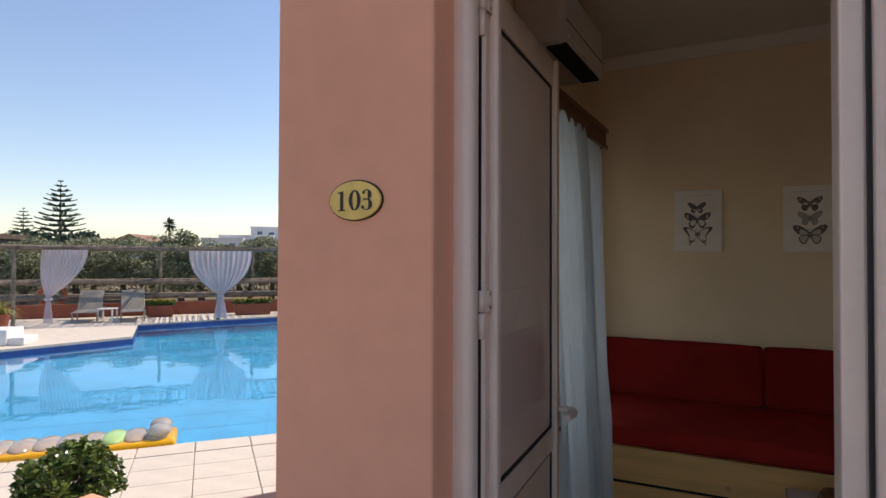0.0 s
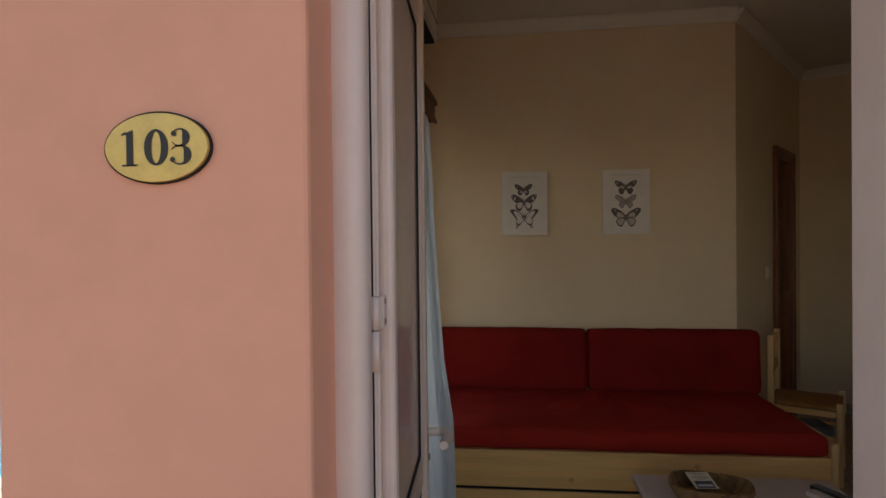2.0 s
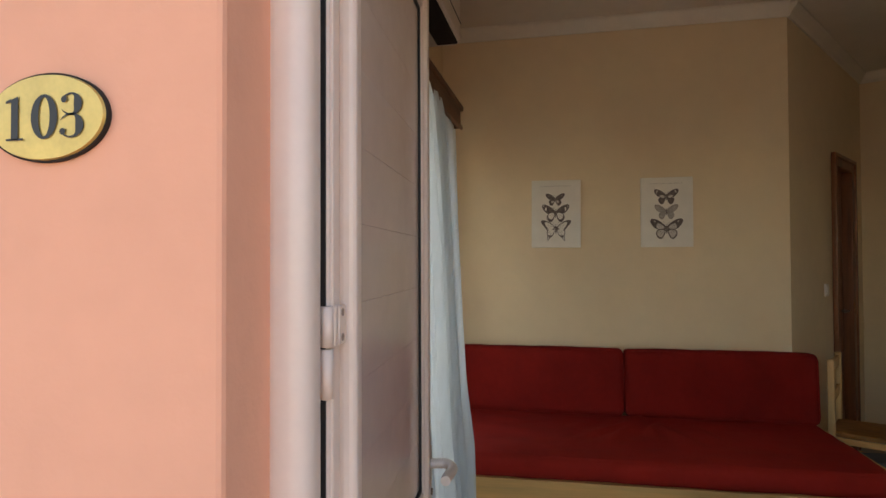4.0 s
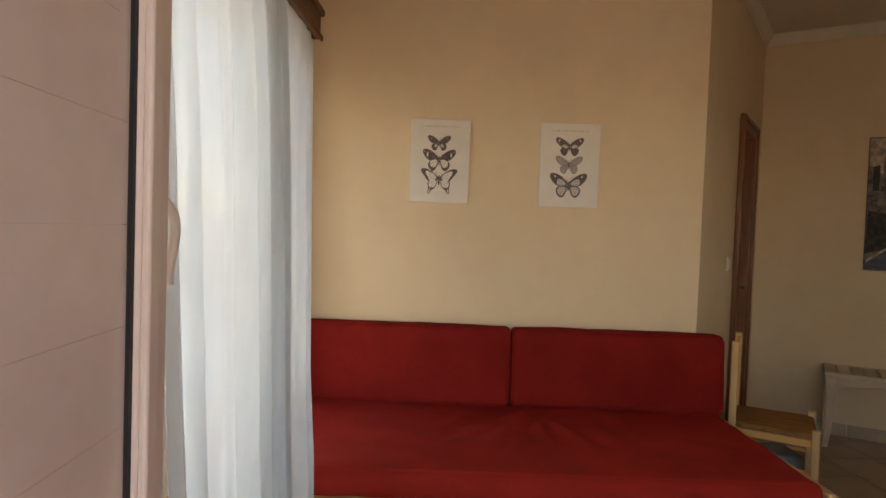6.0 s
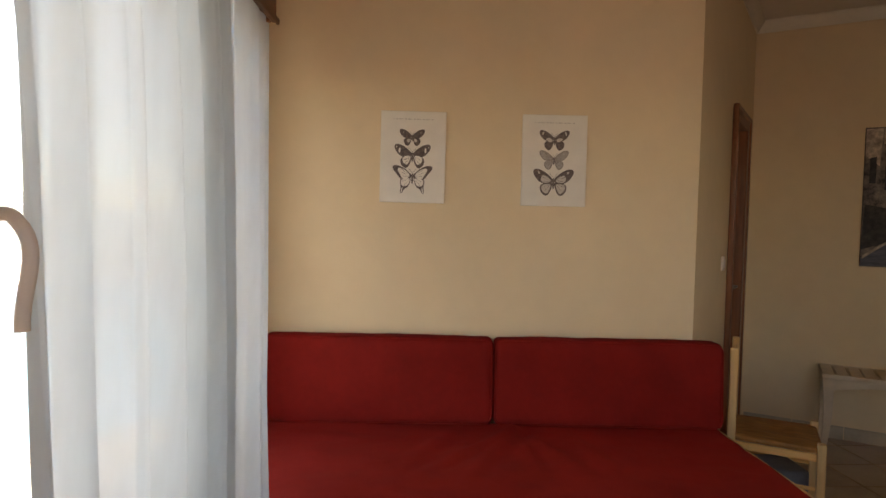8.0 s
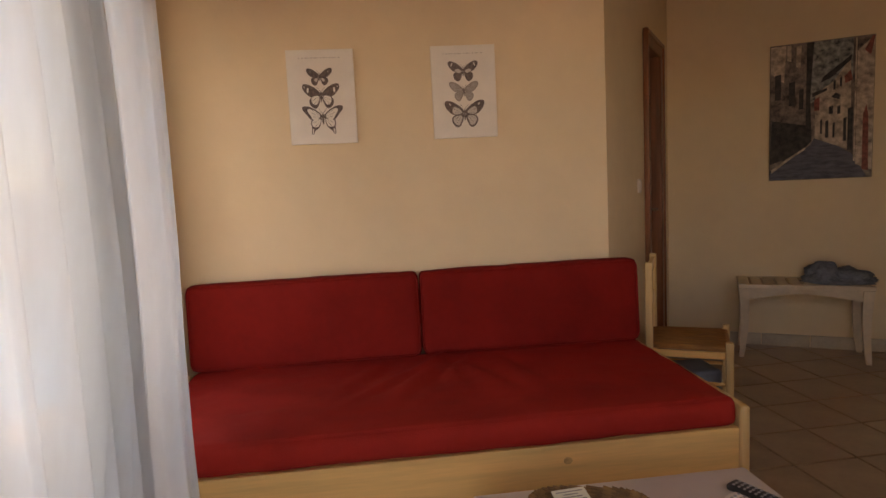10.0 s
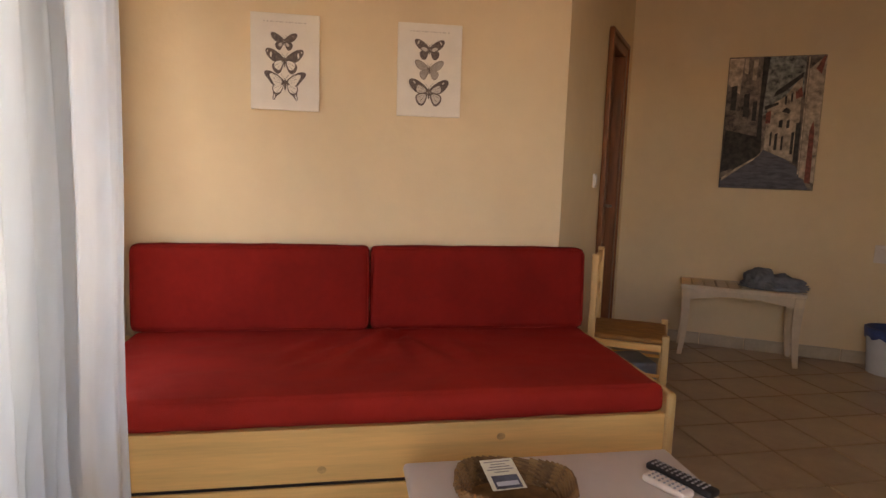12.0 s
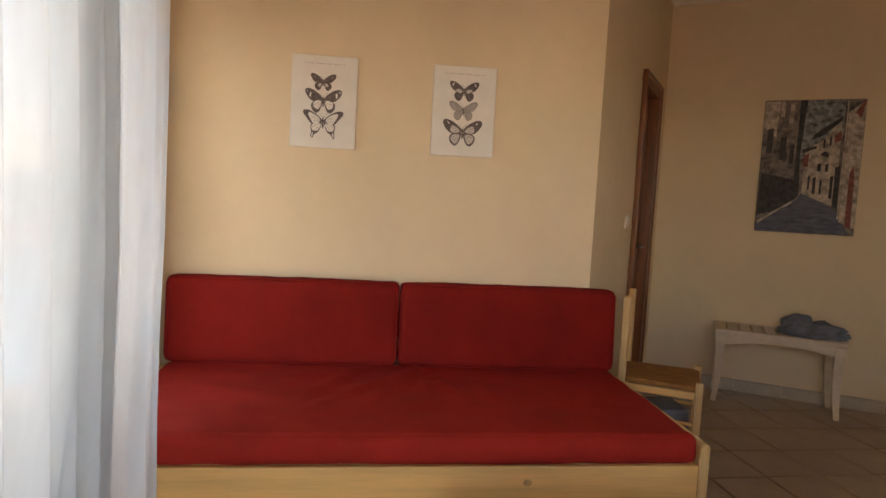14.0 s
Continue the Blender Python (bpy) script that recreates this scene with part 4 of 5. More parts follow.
# ---- bin ----
bi = thing("waste_bin", "white plastic waste bin with a blue bag on the tiled floor", "bin", ST @ pose(1.74, -0.17, 0))
bb = B()
bmesh.ops.create_cone(bb, cap_ends=False, segments=32, radius1=0.11, radius2=0.135, depth=0.29, matrix=Matrix.Translation((0, 0, 0.145)))
bmesh.ops.create_circle(bb, cap_ends=True, segments=32, radius=0.11, matrix=Matrix.Translation((0, 0, 0.004)))
part("bucket", bb, M["bin"], bi, "", True)
bb = B()
for i, (r, z) in enumerate(((0.138, 0.235), (0.144, 0.275), (0.142, 0.300), (0.128, 0.302), (0.118, 0.22), (0.10, 0.08))):
    ring = [bb.verts.new(((r + 0.003 * math.sin(a * 9 + i)) * math.cos(radians(a * 10)), (r + 0.003 * math.sin(a * 9 + i)) * math.sin(radians(a * 10)), z + (0.012 * math.sin(a * 1.7) if i == 0 else 0))) for a in range(36)]
    if i:
        for k in range(36):
            bb.faces.new((prev[k], prev[(k + 1) % 36], ring[(k + 1) % 36], ring[k]))
    prev = ring
part("bag", bb, M["bluebag"], bi, "blue plastic bag folded over the rim", True)

# ---- coffee table and what lies on it ----
tb = thing("coffee_table", "low white-topped coffee table in front of the daybed", "table", pose(0.432, 2.93, 0, 0, 0, 1.6))
TZ = 0.40
part("tabletop", box(B(), (0, -0.52, TZ - 0.028), (0.815, 0, TZ), 0.013, 4), M["laminate"], tb, "", True)
for x in (0.06, 0.755):
    for y in (-0.06, -0.46):
        part("leg", box(B(), (x - 0.022, y - 0.022, 0), (x + 0.022, y + 0.022, TZ - 0.028), 0.005), M["pinev"], tb)
for a, b in (((0.08, -0.07, TZ - 0.09), (0.735, -0.05, TZ - 0.028)), ((0.08, -0.47, TZ - 0.09), (0.735, -0.45, TZ - 0.028)), ((0.05, -0.44, TZ - 0.09), (0.07, -0.08, TZ - 0.028)), ((0.745, -0.44, TZ - 0.09), (0.765, -0.08, TZ - 0.028))):
    part("rail", box(B(), a, b, 0.003), M["pine"], tb)
bk = thing("wicker_basket", "oval brown woven wicker basket on the coffee table", "basket", pose(0.70, 2.705, TZ, 0, 0, -12))
A, Bx = 0.150, 0.105

def rim_at(a, k):
    """A rounded rectangle, at angle a and size k."""
    c, d = math.cos(a), math.sin(a)
    return A * k * math.copysign(abs(c) ** 0.62, c), Bx * k * math.copysign(abs(d) ** 0.62, d)


for lay in range(6):
    z, k = 0.008 + lay * 0.0095, 0.78 + 0.22 * (lay / 5) ** 0.7
    wb2 = B()
    n = 46
    for i in range(n):
        a0, a1 = 6.2832 * i / n, 6.2832 * (i + 1.5) / n
        wv = 0.006 * (1 if (i + lay) % 2 else -1)
        rod(wb2, (*rim_at(a0, k + wv), z - 0.004), (*rim_at(a1, k - wv), z + 0.006), 0.0078, 0.0058, 6)
    part("woven_strand", wb2, M["wicker"], bk)
bs = B()
bmesh.ops.create_circle(bs, cap_ends=True, segments=40, radius=1, matrix=Matrix.Translation((0, 0, 0.006)) @ Matrix.Diagonal((A * 0.8, Bx * 0.8, 1, 1)))
part("base", bs, M["wicker"], bk)
cd = thing("paper_card", "printed cream card with small text lying in the basket", "card", pose(0.675, 2.745, TZ + 0.056, 9, 0, 6))
part("sheet", box(B(), (-0.045, -0.065, 0), (0.045, 0.055, 0.0015)), M["paper"], cd)
tx = B()
for k in range(5):
    w2 = 0.036 - 0.008 * ((k * 5) % 3)
    box(tx, (-w2, 0.042 - k * 0.0105, 0.0016), (w2, 0.0455 - k * 0.0105, 0.002))
part("text_bar", tx, M["ink2"], cd, "lines of small unreadable print")
part("photo", box(B(), (-0.034, -0.062, 0.0016), (0.036, -0.012, 0.0021)), M["art_road"], cd, "small dark blue printed photo")
part("photo", box(B(), (-0.028, -0.052, 0.0021), (0.030, -0.036, 0.0024)), M["bin"], cd, "pale band in the printed photo")


def remote(name, label, x, y, rz, ln, wd, body, keys):
    rm = thing(name, label, "remote control", pose(x, y, TZ, 0, 0, rz))
    part("casing", box(B(), (-wd / 2, -ln / 2, 0.001), (wd / 2, ln / 2, 0.021), 0.007, 3), body, rm, "", True)
    cols, rows = 3, int(ln / 0.017)
    for i in range(cols):
        for j in range(rows):
            part("button", box(B(), (-wd * 0.3 + i * wd * 0.3 - 0.004, ln / 2 - 0.018 - j * 0.0155 - 0.003, 0.020), (-wd * 0.3 + i * wd * 0.3 + 0.004, ln / 2 - 0.018 - j * 0.0155 + 0.003, 0.0235), 0.001, 1), keys, rm)
    return rm


remote("remote_control", "long black television remote with grey buttons", 1.185, 2.755, 27, 0.20, 0.046, M["remote"], M["key"])
remote("remote_control", "short white air conditioner remote", 1.128, 2.725, 27, 0.13, 0.05, M["plastic"], M["key"])

# ---- outside: terrace, deck, pool ----
E0, YF, YR = Vector((0.342, -0.148, 0)), Vector((-0.476, 0.8795, 0)), Vector((0.8795, 0.476, 0))
DZ = -0.55                                   # the pool deck lies lower than the terrace


def yard(d, l, z=DZ):
    """A place in the garden: d metres out across the pool, l metres to its side."""
    p = E0 + YF * d + YR * l
    return Vector((p.x, p.y, z))


YARD = Matrix(((YR.x, YF.x, 0, E0.x), (YR.y, YF.y, 0, E0.y), (0, 0, 1, 0), (0, 0, 0, 1)))   # local x to the side, y outward


def yd(d, l, z=DZ, rz=0):
    return YARD @ pose(l, d, z, 0, 0, rz)


structure("terrace", box(B(), (-1.75, -4.0, -0.6), (5.0, 0.995, -0.002)), M["terra2"], "salmon tiled terrace in front of the entrance", "terrace")
# low salmon parapets at the edge of the terrace
structure("parapet_1", box(B(), (-2.045, 0.45, -0.6), (-1.65, 1.288, 0.47), 0.015), M["salmon"], "low salmon plastered parapet with a flat top", "parapet")
pw = box(B(), (0, -0.9, -0.6), (0.34, 0.9, 0.45), 0.015)
solid("parapet_2", pw, M["salmon"], "low salmon plastered parapet with a flat top", "parapet", pose(-1.47, 1.66, 0, 0, 0, -32), kind="structure")

near = [(5.3, -5.2), (6.25, -2.72), (6.62, -1.9), (7.9, 2.0)]
far = [(24.0, 2.0), (19.9, -5.55), (18.9, -7.0), (17.3, -8.95)]
plat = [(14.55, -7.65), (12.3, -9.35), (10.6, -14.0)]
rim = near + far + plat + [(3.2, -11.0)]
water_pts = [yard(d, l) for d, l in rim]
# ground sheet with the basin left open
gb = B()
outer = [gb.verts.new(yard(d, l, DZ - 0.03)) for d, l in ((-60, -60), (-60, 60), (70, 60), (70, -60))]
inner = [gb.verts.new((p.x, p.y, DZ - 0.03)) for p in water_pts]
oe = [gb.edges.new((outer[i], outer[(i + 1) % 4])) for i in range(4)]
ie = [gb.edges.new((inner[i], inner[(i + 1) % len(inner)])) for i in range(len(inner))]
bmesh.ops.triangle_fill(gb, use_beauty=True, edges=oe + ie)
far_o = [gb.verts.new((x, y, DZ - 0.03)) for x, y in ((-2500, -2500), (2500, -2500), (2500, 2500), (-2500, 2500))]
fe = [gb.edges.new((far_o[i], far_o[(i + 1) % 4])) for i in range(4)]
bmesh.ops.triangle_fill(gb, use_beauty=True, edges=fe + oe)
bmesh.ops.recalc_face_normals(gb, faces=gb.faces[:])
structure("ground", gb, M["soil"], "dry open ground reaching to the horizon", "ground")
bs = B()
top = [bs.verts.new((p.x, p.y, DZ - 0.02)) for p in water_pts]
low = [bs.verts.new((p.x, p.y, DZ - 1.35)) for p in water_pts]
for i in range(len(top)):
    j = (i + 1) % len(top)
    bs.faces.new((top[i], top[j], low[j], low[i]))
bs.faces.new(low)
structure("pool_basin", bs, M["pool"], "light blue tiled swimming pool basin", "pool")
wt = B()
poly(wt, [(p.x, p.y, DZ - 0.10) for p in water_pts])
wo = structure("water", wt, M["water"], "clear rippled blue pool water", "water")
wo.visible_shadow = False
# dark border tiles under the coping
bt = thing("pool_border", "dark blue tile band round the pool", "pool border", kind="structure")
for i in range(len(rim)):
    p, q = water_pts[i], water_pts[(i + 1) % len(rim)]
    n = Vector((-(q - p).y, (q - p).x, 0)).normalized() * 0.02
    b = B()
    poly(b, [(p.x + n.x, p.y + n.y, DZ - 0.02), (q.x + n.x, q.y + n.y, DZ - 0.02), (q.x + n.x, q.y + n.y, DZ - 0.45), (p.x + n.x, p.y + n.y, DZ - 0.45)])
    part("border_band", b, M["pooldark"], bt)
# pool floor joints
jn = B()
for k in range(26):
    l = -12 + k * 0.55
    a, b = yard(6.4 + 0.4 * (l + 2.7), l), yard(16.0, l - 2.2)
    if l > -8.5 and l < 1:
        box(jn, (-0.006, 0, 0), (0.006, (b - a).length, 0.006), m=Matrix.Translation((a.x, a.y, DZ - 1.348)) @ Matrix.Rotation(math.atan2((b - a).y, (b - a).x) - math.pi / 2, 4, "Z"))
for k in range(11):
    d = 7.6 + k * 0.75
    a, b = yard(d - 1.1, -6.5), yard(d + 1.6, 0.5)
    box(jn, (-0.006, 0, 0), (0.006, (b - a).length, 0.006), m=Matrix.Translation((a.x, a.y, DZ - 1.346)) @ Matrix.Rotation(math.atan2((b - a).y, (b - a).x) - math.pi / 2, 4, "Z"))
solid("pool_joints", jn, M["poolline"], "darker joint lines on the pool floor", "pool joints", kind="stuff")

# sun platform and step block
pf = prism(B(), [(yard(d, l).x, yard(d, l).y) for d, l in ((14.6, -7.7), (12.32, -9.36), (10.7, -14.0), (17.5, -14.0), (17.4, -9.0))], DZ - 0.5, DZ + 0.03)
structure("pavement_platform", pf, M["deck"], "pale paved sun platform beside the pool", "pavement")
pf = prism(B(), [(yard(d, l).x, yard(d, l).y) for d, l in ((17.45, -14), (17.35, -8.95), (18.95, -7.0), (19.95, -5.55), (24.0, 2.0), (26.2, 2.0), (21.5, -8.2), (19.8, -14))], DZ - 0.5, DZ + 0.02)
structure("pavement_far", pf, M["deck"], "pale paved strip under the pergola", "pavement")
sb = B()
box(sb, (-1.2, 0, 0), (0, 0.8, 0.35), 0.02), box(sb, (0.002, 0.05, 0), (0.32, 0.75, 0.17), 0.02)
solid("step_block", sb, M["white"], "white stepped block on the pool platform", "steps", yd(12.9, -9.55, DZ + 0.03, 12))

# garden wall, rails, pergola
gw = box(B(), (-16, 0, 0), (12, 0.25, 0.46), 0.02)
GWALL = yd(21.0, -8.0, DZ, 24)
solid("garden_wall", gw, M["terra"], "low terracotta red garden wall behind the loungers", "wall", GWALL, kind="structure")


def log(bm, p, q, r, seed):
    """One crooked round pole from p to q, swept as a single tube."""
    rnd = random.Random(seed)
    p, q = Vector(p), Vector(q)
    ax = (q - p).normalized()
    e1 = ax.cross(Vector((0, 1, 0))).normalized()
    e2 = ax.cross(e1)
    rings = []
    for k in range(13):
        c = p.lerp(q, k / 12) + (e1 * rnd.uniform(-0.015, 0.015) + e2 * rnd.uniform(-0.01, 0.01)) * (0 < k < 12)
        rr_ = r * rnd.uniform(0.85, 1.1)
        rings.append([bm.verts.new(c + (e1 * math.cos(t * 0.7854) + e2 * math.sin(t * 0.7854)) * rr_ * rnd.uniform(0.93, 1.07)) for t in range(8)])
    for a, b in zip(rings, rings[1:]):
        for t in range(8):
            bm.faces.new((a[t], a[(t + 1) % 8], b[(t + 1) % 8], b[t]))
    bm.faces.new(rings[0]), bm.faces.new(rings[-1])
    bmesh.ops.recalc_face_normals(bm, faces=bm.faces[:])
    return bm


fence = thing("log_fence", "weathered log rail fence behind the pool terrace", "fence", GWALL)
for i, z in enumerate((0.63, 0.70, 1.13, 1.19)):
    part("rail", log(B(), (-16, 0.35 + 0.05 * (i % 2), z), (12, 0.35 + 0.05 * (i % 2), z), 0.072, i), M["log"], fence)
for x in (-8, -5.1, -1.9, 1.2, 4.0, 7.0):
    part("post", log(B(), (x, 0.45, -0.1), (x, 0.45, 2.2), 0.05, int(x * 10)), M["log"], fence)
perg = thing("pergola", "rustic pergola of weathered poles with a reed roof", "pergola", yd(18.75, -7.15, DZ, 24))
for x in (-5.4, 0.0, 2.2, 5.4):
    part("post", log(B(), (x, 0, 0.02), (x, 0, 2.22), 0.055, int(x * 7) + 3), M["log"], perg)
for y in (0.0, 2.2):
    part("beam", log(B(), (-6.0, y, 2.25), (7.0, y, 2.25), 0.05, 50 + int(y)), M["log"], perg)
rf = B()
rr = random.Random(8)
for k in range(190):
    x = -6 + 13 * k / 190
    rod(rf, (x + rr.uniform(-.05, .05), -0.18 + rr.uniform(-.1, .08), 2.32 + rr.uniform(-.015, .02)), (x + rr.uniform(-.1, .1), 2.4, 2.32 + rr.uniform(-.015, .02)), 0.014, n=5)
part("reed_roof", rf, M["log"], perg, "thin dry reed roof mat")


def tied(name, m, w_top, knot_x, h=2.1):
    """A lace curtain gathered and tied low on its post."""
    c = thing(name, "white lilac lace curtain tied to a pergola post", "curtain", m, group="pergola curtains")
    bm, grid = B(), []
    for j in range(29):
        v = j / 28
        if v < 0.64:
            k = 1 - 0.90 * (v / 0.64) ** 2.4
        elif v < 0.70:
            k = 0.10
        else:
            k = 0.10 + 0.13 * (v - 0.70) / 0.30
        row = []
        for i in range(61):
            u = i / 60 - 0.5
            row.append(bm.verts.new((knot_x * min(1, v / 0.64) ** 1.6 + u * w_top * k, -0.09 + 0.035 * math.sin(i * 1.25) * (0.4 + 0.6 * k) + 0.02 * math.sin(i * 0.5 + 6 * v), h * (1 - v) + 0.1)))
        grid.append(row)
    for j in range(28):
        for i in range(60):
            bm.faces.new((grid[j][i], grid[j][i + 1], grid[j + 1][i + 1], grid[j + 1][i]))
    part("cloth", bm, M["lace"], c, "", True)
    k = B()
    rod(k, (knot_x, -0.09, h * 0.33 + 0.06), (knot_x, -0.09, h * 0.33 + 0.13), 0.11, 0.10, 14)
    part("tie", k, M["lace"], c)


tied("pergola_curtain", yd(18.55, -7.0, DZ, 20), 1.85, 0.0)
tied("pergola_curtain", yd(17.0, -10.9, DZ, 20), 1.15, -0.40)


def lounger(m):
    g = thing("sun_lounger", "grey-beige mesh sun lounger with raised back on the deck", "sun lounger", m, group="sun loungers")
    for x in (-0.32, 0.32):
        b = B()
        rod(b, (x, -1.25, 0.30), (x, 0.0, 0.30), 0.022), rod(b, (x, 0.0, 0.30), (x, 0.55, 0.88), 0.022)
        part("side_rail", b, M["lounger"], g)
        for y in (-1.05, -0.1):
            b = B()
            rod(b, (x, y, 0.0), (x, y - 0.05, 0.30), 0.02)
            part("leg", b, M["lounger"], g)
    part("seat", box(B(), (-0.31, -1.25, 0.30), (0.31, 0.0, 0.315), 0.005), M["lounger"], g)
    b = box(B(), (-0.31, 0.0, 0.0), (0.31, 0.80, 0.016), 0.005)
    bmesh.ops.transform(b, matrix=pose(0, 0, 0.305, 46.5, 0, 0), verts=b.verts[:])
    part("backrest", b, M["lounger"], g)
    return g


lg = lounger(yd(18.6, -11.15, DZ + 0.03, 24))
copy_thing(lg, yd(19.0, -10.0, DZ + 0.03, 28))
st = thing("side_table", "small white plastic side table between loungers", "table", yd(18.1, -10.3, DZ + 0.03, 10))
part("tabletop", box(B(), (-0.24, -0.24, 0.37), (0.24, 0.24, 0.40), 0.01), M["white"], st)
for x in (-0.2, 0.2):
    for y in (-0.2, 0.2):
        part("leg", box(B(), (x - 0.02, y - 0.02, 0), (x + 0.02, y + 0.02, 0.37)), M["white"], st)
lr = B()
for k in range(28):
    a0, a1 = 6.2832 * k / 28, 6.2832 * (k + 1) / 28
    rod(lr, (0.36 * math.cos(a0), 0, 0.36 * math.sin(a0)), (0.36 * math.cos(a1), 0, 0.36 * math.sin(a1)), 0.07, n=10)
solid("life_ring", lr, M["orange"], "faded orange life ring on the garden wall", "life ring", yd(19.3, -12.8, DZ + 0.75, 20), smooth=True)


# ---- plants ----
def leaf_mass(centres, count, size, seed, flat=0.5, long=1.8):
    """Many small leaves scattered in clumps about the centres (x, y, z, rx, ry, rz)."""
    r = random.Random(seed)
    vs, fs = [], []
    for k in range(count):
        cx, cy, cz, rx, ry, rz = centres[r.randrange(len(centres))]
        d = Vector((r.gauss(0, 1), r.gauss(0, 1), r.gauss(0, 1))).normalized() * (r.random() ** 0.35)
        p = Vector((cx + d.x * rx, cy + d.y * ry, cz + d.z * rz))
        a = Vector((r.gauss(0, 1), r.gauss(0, 1), r.gauss(0, flat) + 0.2)).normalized()
        b = a.cross(Vector((r.gauss(0, 1), r.gauss(0, 1), r.gauss(0, 1)))).normalized()
        s = size * r.uniform(0.6, 1.3)
        i = len(vs)
        vs += [p - a * s * long * 0.5, p + b * s * 0.5, p + a * s * long * 0.5, p - b * s * 0.5]
        fs.append((i, i + 1, i + 2, i + 3))
    me = bpy.data.meshes.new("crown")
    me.from_pydata([tuple(v) for v in vs], [], fs)
    return me


def mesh_part(name, me, material, parent, label=""):
    me.materials.append(material)
    ob = new(name, me)
    ob.parent = parent
    if label:
        ob["label"] = label
    return ob


bush = thing("potted_bush", "round glossy green pittosporum bush in a pot", "bush", yd(3.25, -2.05, -0.05))
pb = B()
rod(pb, (0, 0, -0.5), (0, 0, -0.02), 0.14, 0.19, 24)
part("pot", pb, M["terra"], bush, "terracotta pot")
for k in range(7):
    b = B()
    rod(b, (0, 0, -0.03), (0.15 * math.cos(k * 0.9), 0.15 * math.sin(k * 0.9), 0.22), 0.012, 0.005, 6)
    part("stem", b, M["bark"], bush)
rb = random.Random(21)
cl = []
for k in range(95):
    a, e = rb.uniform(0, 6.283), rb.uniform(-0.9, 1.5)
    q = rb.uniform(0.7, 1.0)
    cl.append((0.235 * q * math.cos(a) * math.cos(e), 0.235 * q * math.sin(a) * math.cos(e), 0.22 + 0.21 * q * math.sin(e), 0.06, 0.06, 0.05))
mesh_part("crown", leaf_mass(cl, 8200, 0.022, 5, 0.6, 1.9), M["leaf"], bush, "dense glossy leaves")


def olive(m, h, spread, seed, material=None, count=6000, size=0.075):
    t = thing("olive_tree", "grey-green bushy olive tree beyond the fence", "tree", m, group="trees behind the fence")
    r = random.Random(seed)
    b = B()
    rod(b, (0, 0, 0), (0.1, 0, h * 0.4), 0.16, 0.10, 8)
    cs = []
    for k in range(11):
        a = r.uniform(0, 6.283)
        q = Vector((spread * 0.75 * r.random() ** 0.6 * math.cos(a), spread * 0.75 * r.random() ** 0.6 * math.sin(a), h * r.uniform(0.35, 0.9)))
        rod(b, (0.1, 0, h * 0.32), q, 0.06, 0.02, 6)
        s = r.uniform(0.28, 0.5)
        cs.append((q.x, q.y, q.z, spread * s, spread * s, h * s * 0.42))
    cs.append((0, 0, h * 0.3, spread * 0.8, spread * 0.8, h * 0.25))
    part("trunk", b, M["bark"], t)
    mesh_part("crown", leaf_mass(cs, count, size, seed, 0.7, 2.0), material or M["olive"], t)
    return t


ro = random.Random(3)
for k in range(17):
    l = -24 + k * 1.45 + ro.uniform(-0.4, 0.4)
    d = 25.5 + 0.35 * (l + 24) * 0.35 + ro.uniform(-1, 1.5)
    olive(yd(d, l, DZ, ro.uniform(0, 360)), ro.uniform(2.4, 3.0), ro.uniform(1.3, 1.8), 100 + k, None, 7500, 0.07)
for k in range(11):
    l = -33 + k * 2.9 + ro.uniform(-0.5, 0.5)
    olive(yd(36 + ro.uniform(-2, 3), l, DZ, ro.uniform(0, 360)), ro.uniform(3.1, 3.5) - (0.3 if l > -15 else 0.0), ro.uniform(2.0, 2.6), 200 + k, None, 6500, 0.095)


def norfolk(m, h, seed, label, base):
    t = thing("norfolk_pine", label, "tree", m, group="norfolk pines")
    r = random.Random(seed)
    b = B()
    rod(b, (0, 0, 0), (0, 0, h), h * 0.02, 0.02, 8)
    part("trunk", b, M["bark"], t)
    vs, fs = [], []
    tiers = 15
    for i in range(tiers):
        f = i / (tiers - 1)
        z = h * (base + (0.985 - base) * f)
        ln = h * (0.27 * (1 - f) ** 0.8 + 0.025) * r.uniform(0.85, 1.1)
        for k in range(7):
            a = k * 6.283 / 7 + i * 0.5 + r.uniform(-0.2, 0.2)
            for s in range(26):
                u = (s + 1) / 26
                c = Vector((math.cos(a) * ln * u, math.sin(a) * ln * u, z + ln * 0.22 * u * u - 0.02 * h * (1 - f) * u))
                for side in (-1, 1):
                    w2 = ln * 0.30 * (1 - 0.5 * u)
                    o = Vector((-math.sin(a) * side * w2 + math.cos(a) * w2 * 0.5, math.cos(a) * side * w2 + math.sin(a) * w2 * 0.5, r.uniform(0.0, 0.35) * w2))
                    n0 = len(vs)
                    vs += [tuple(c), tuple(c + o * 0.5 + Vector((0, 0, h * 0.005))), tuple(c + o), tuple(c + o * 0.5 - Vector((0, 0, h * 0.005)))]
                    fs.append((n0, n0 + 1, n0 + 2, n0 + 3))
    me = bpy.data.meshes.new("needles")
    me.from_pydata(vs, [], fs)
    mesh_part("needles", me, M["conifer"], t, "tiers of drooping dark needles")


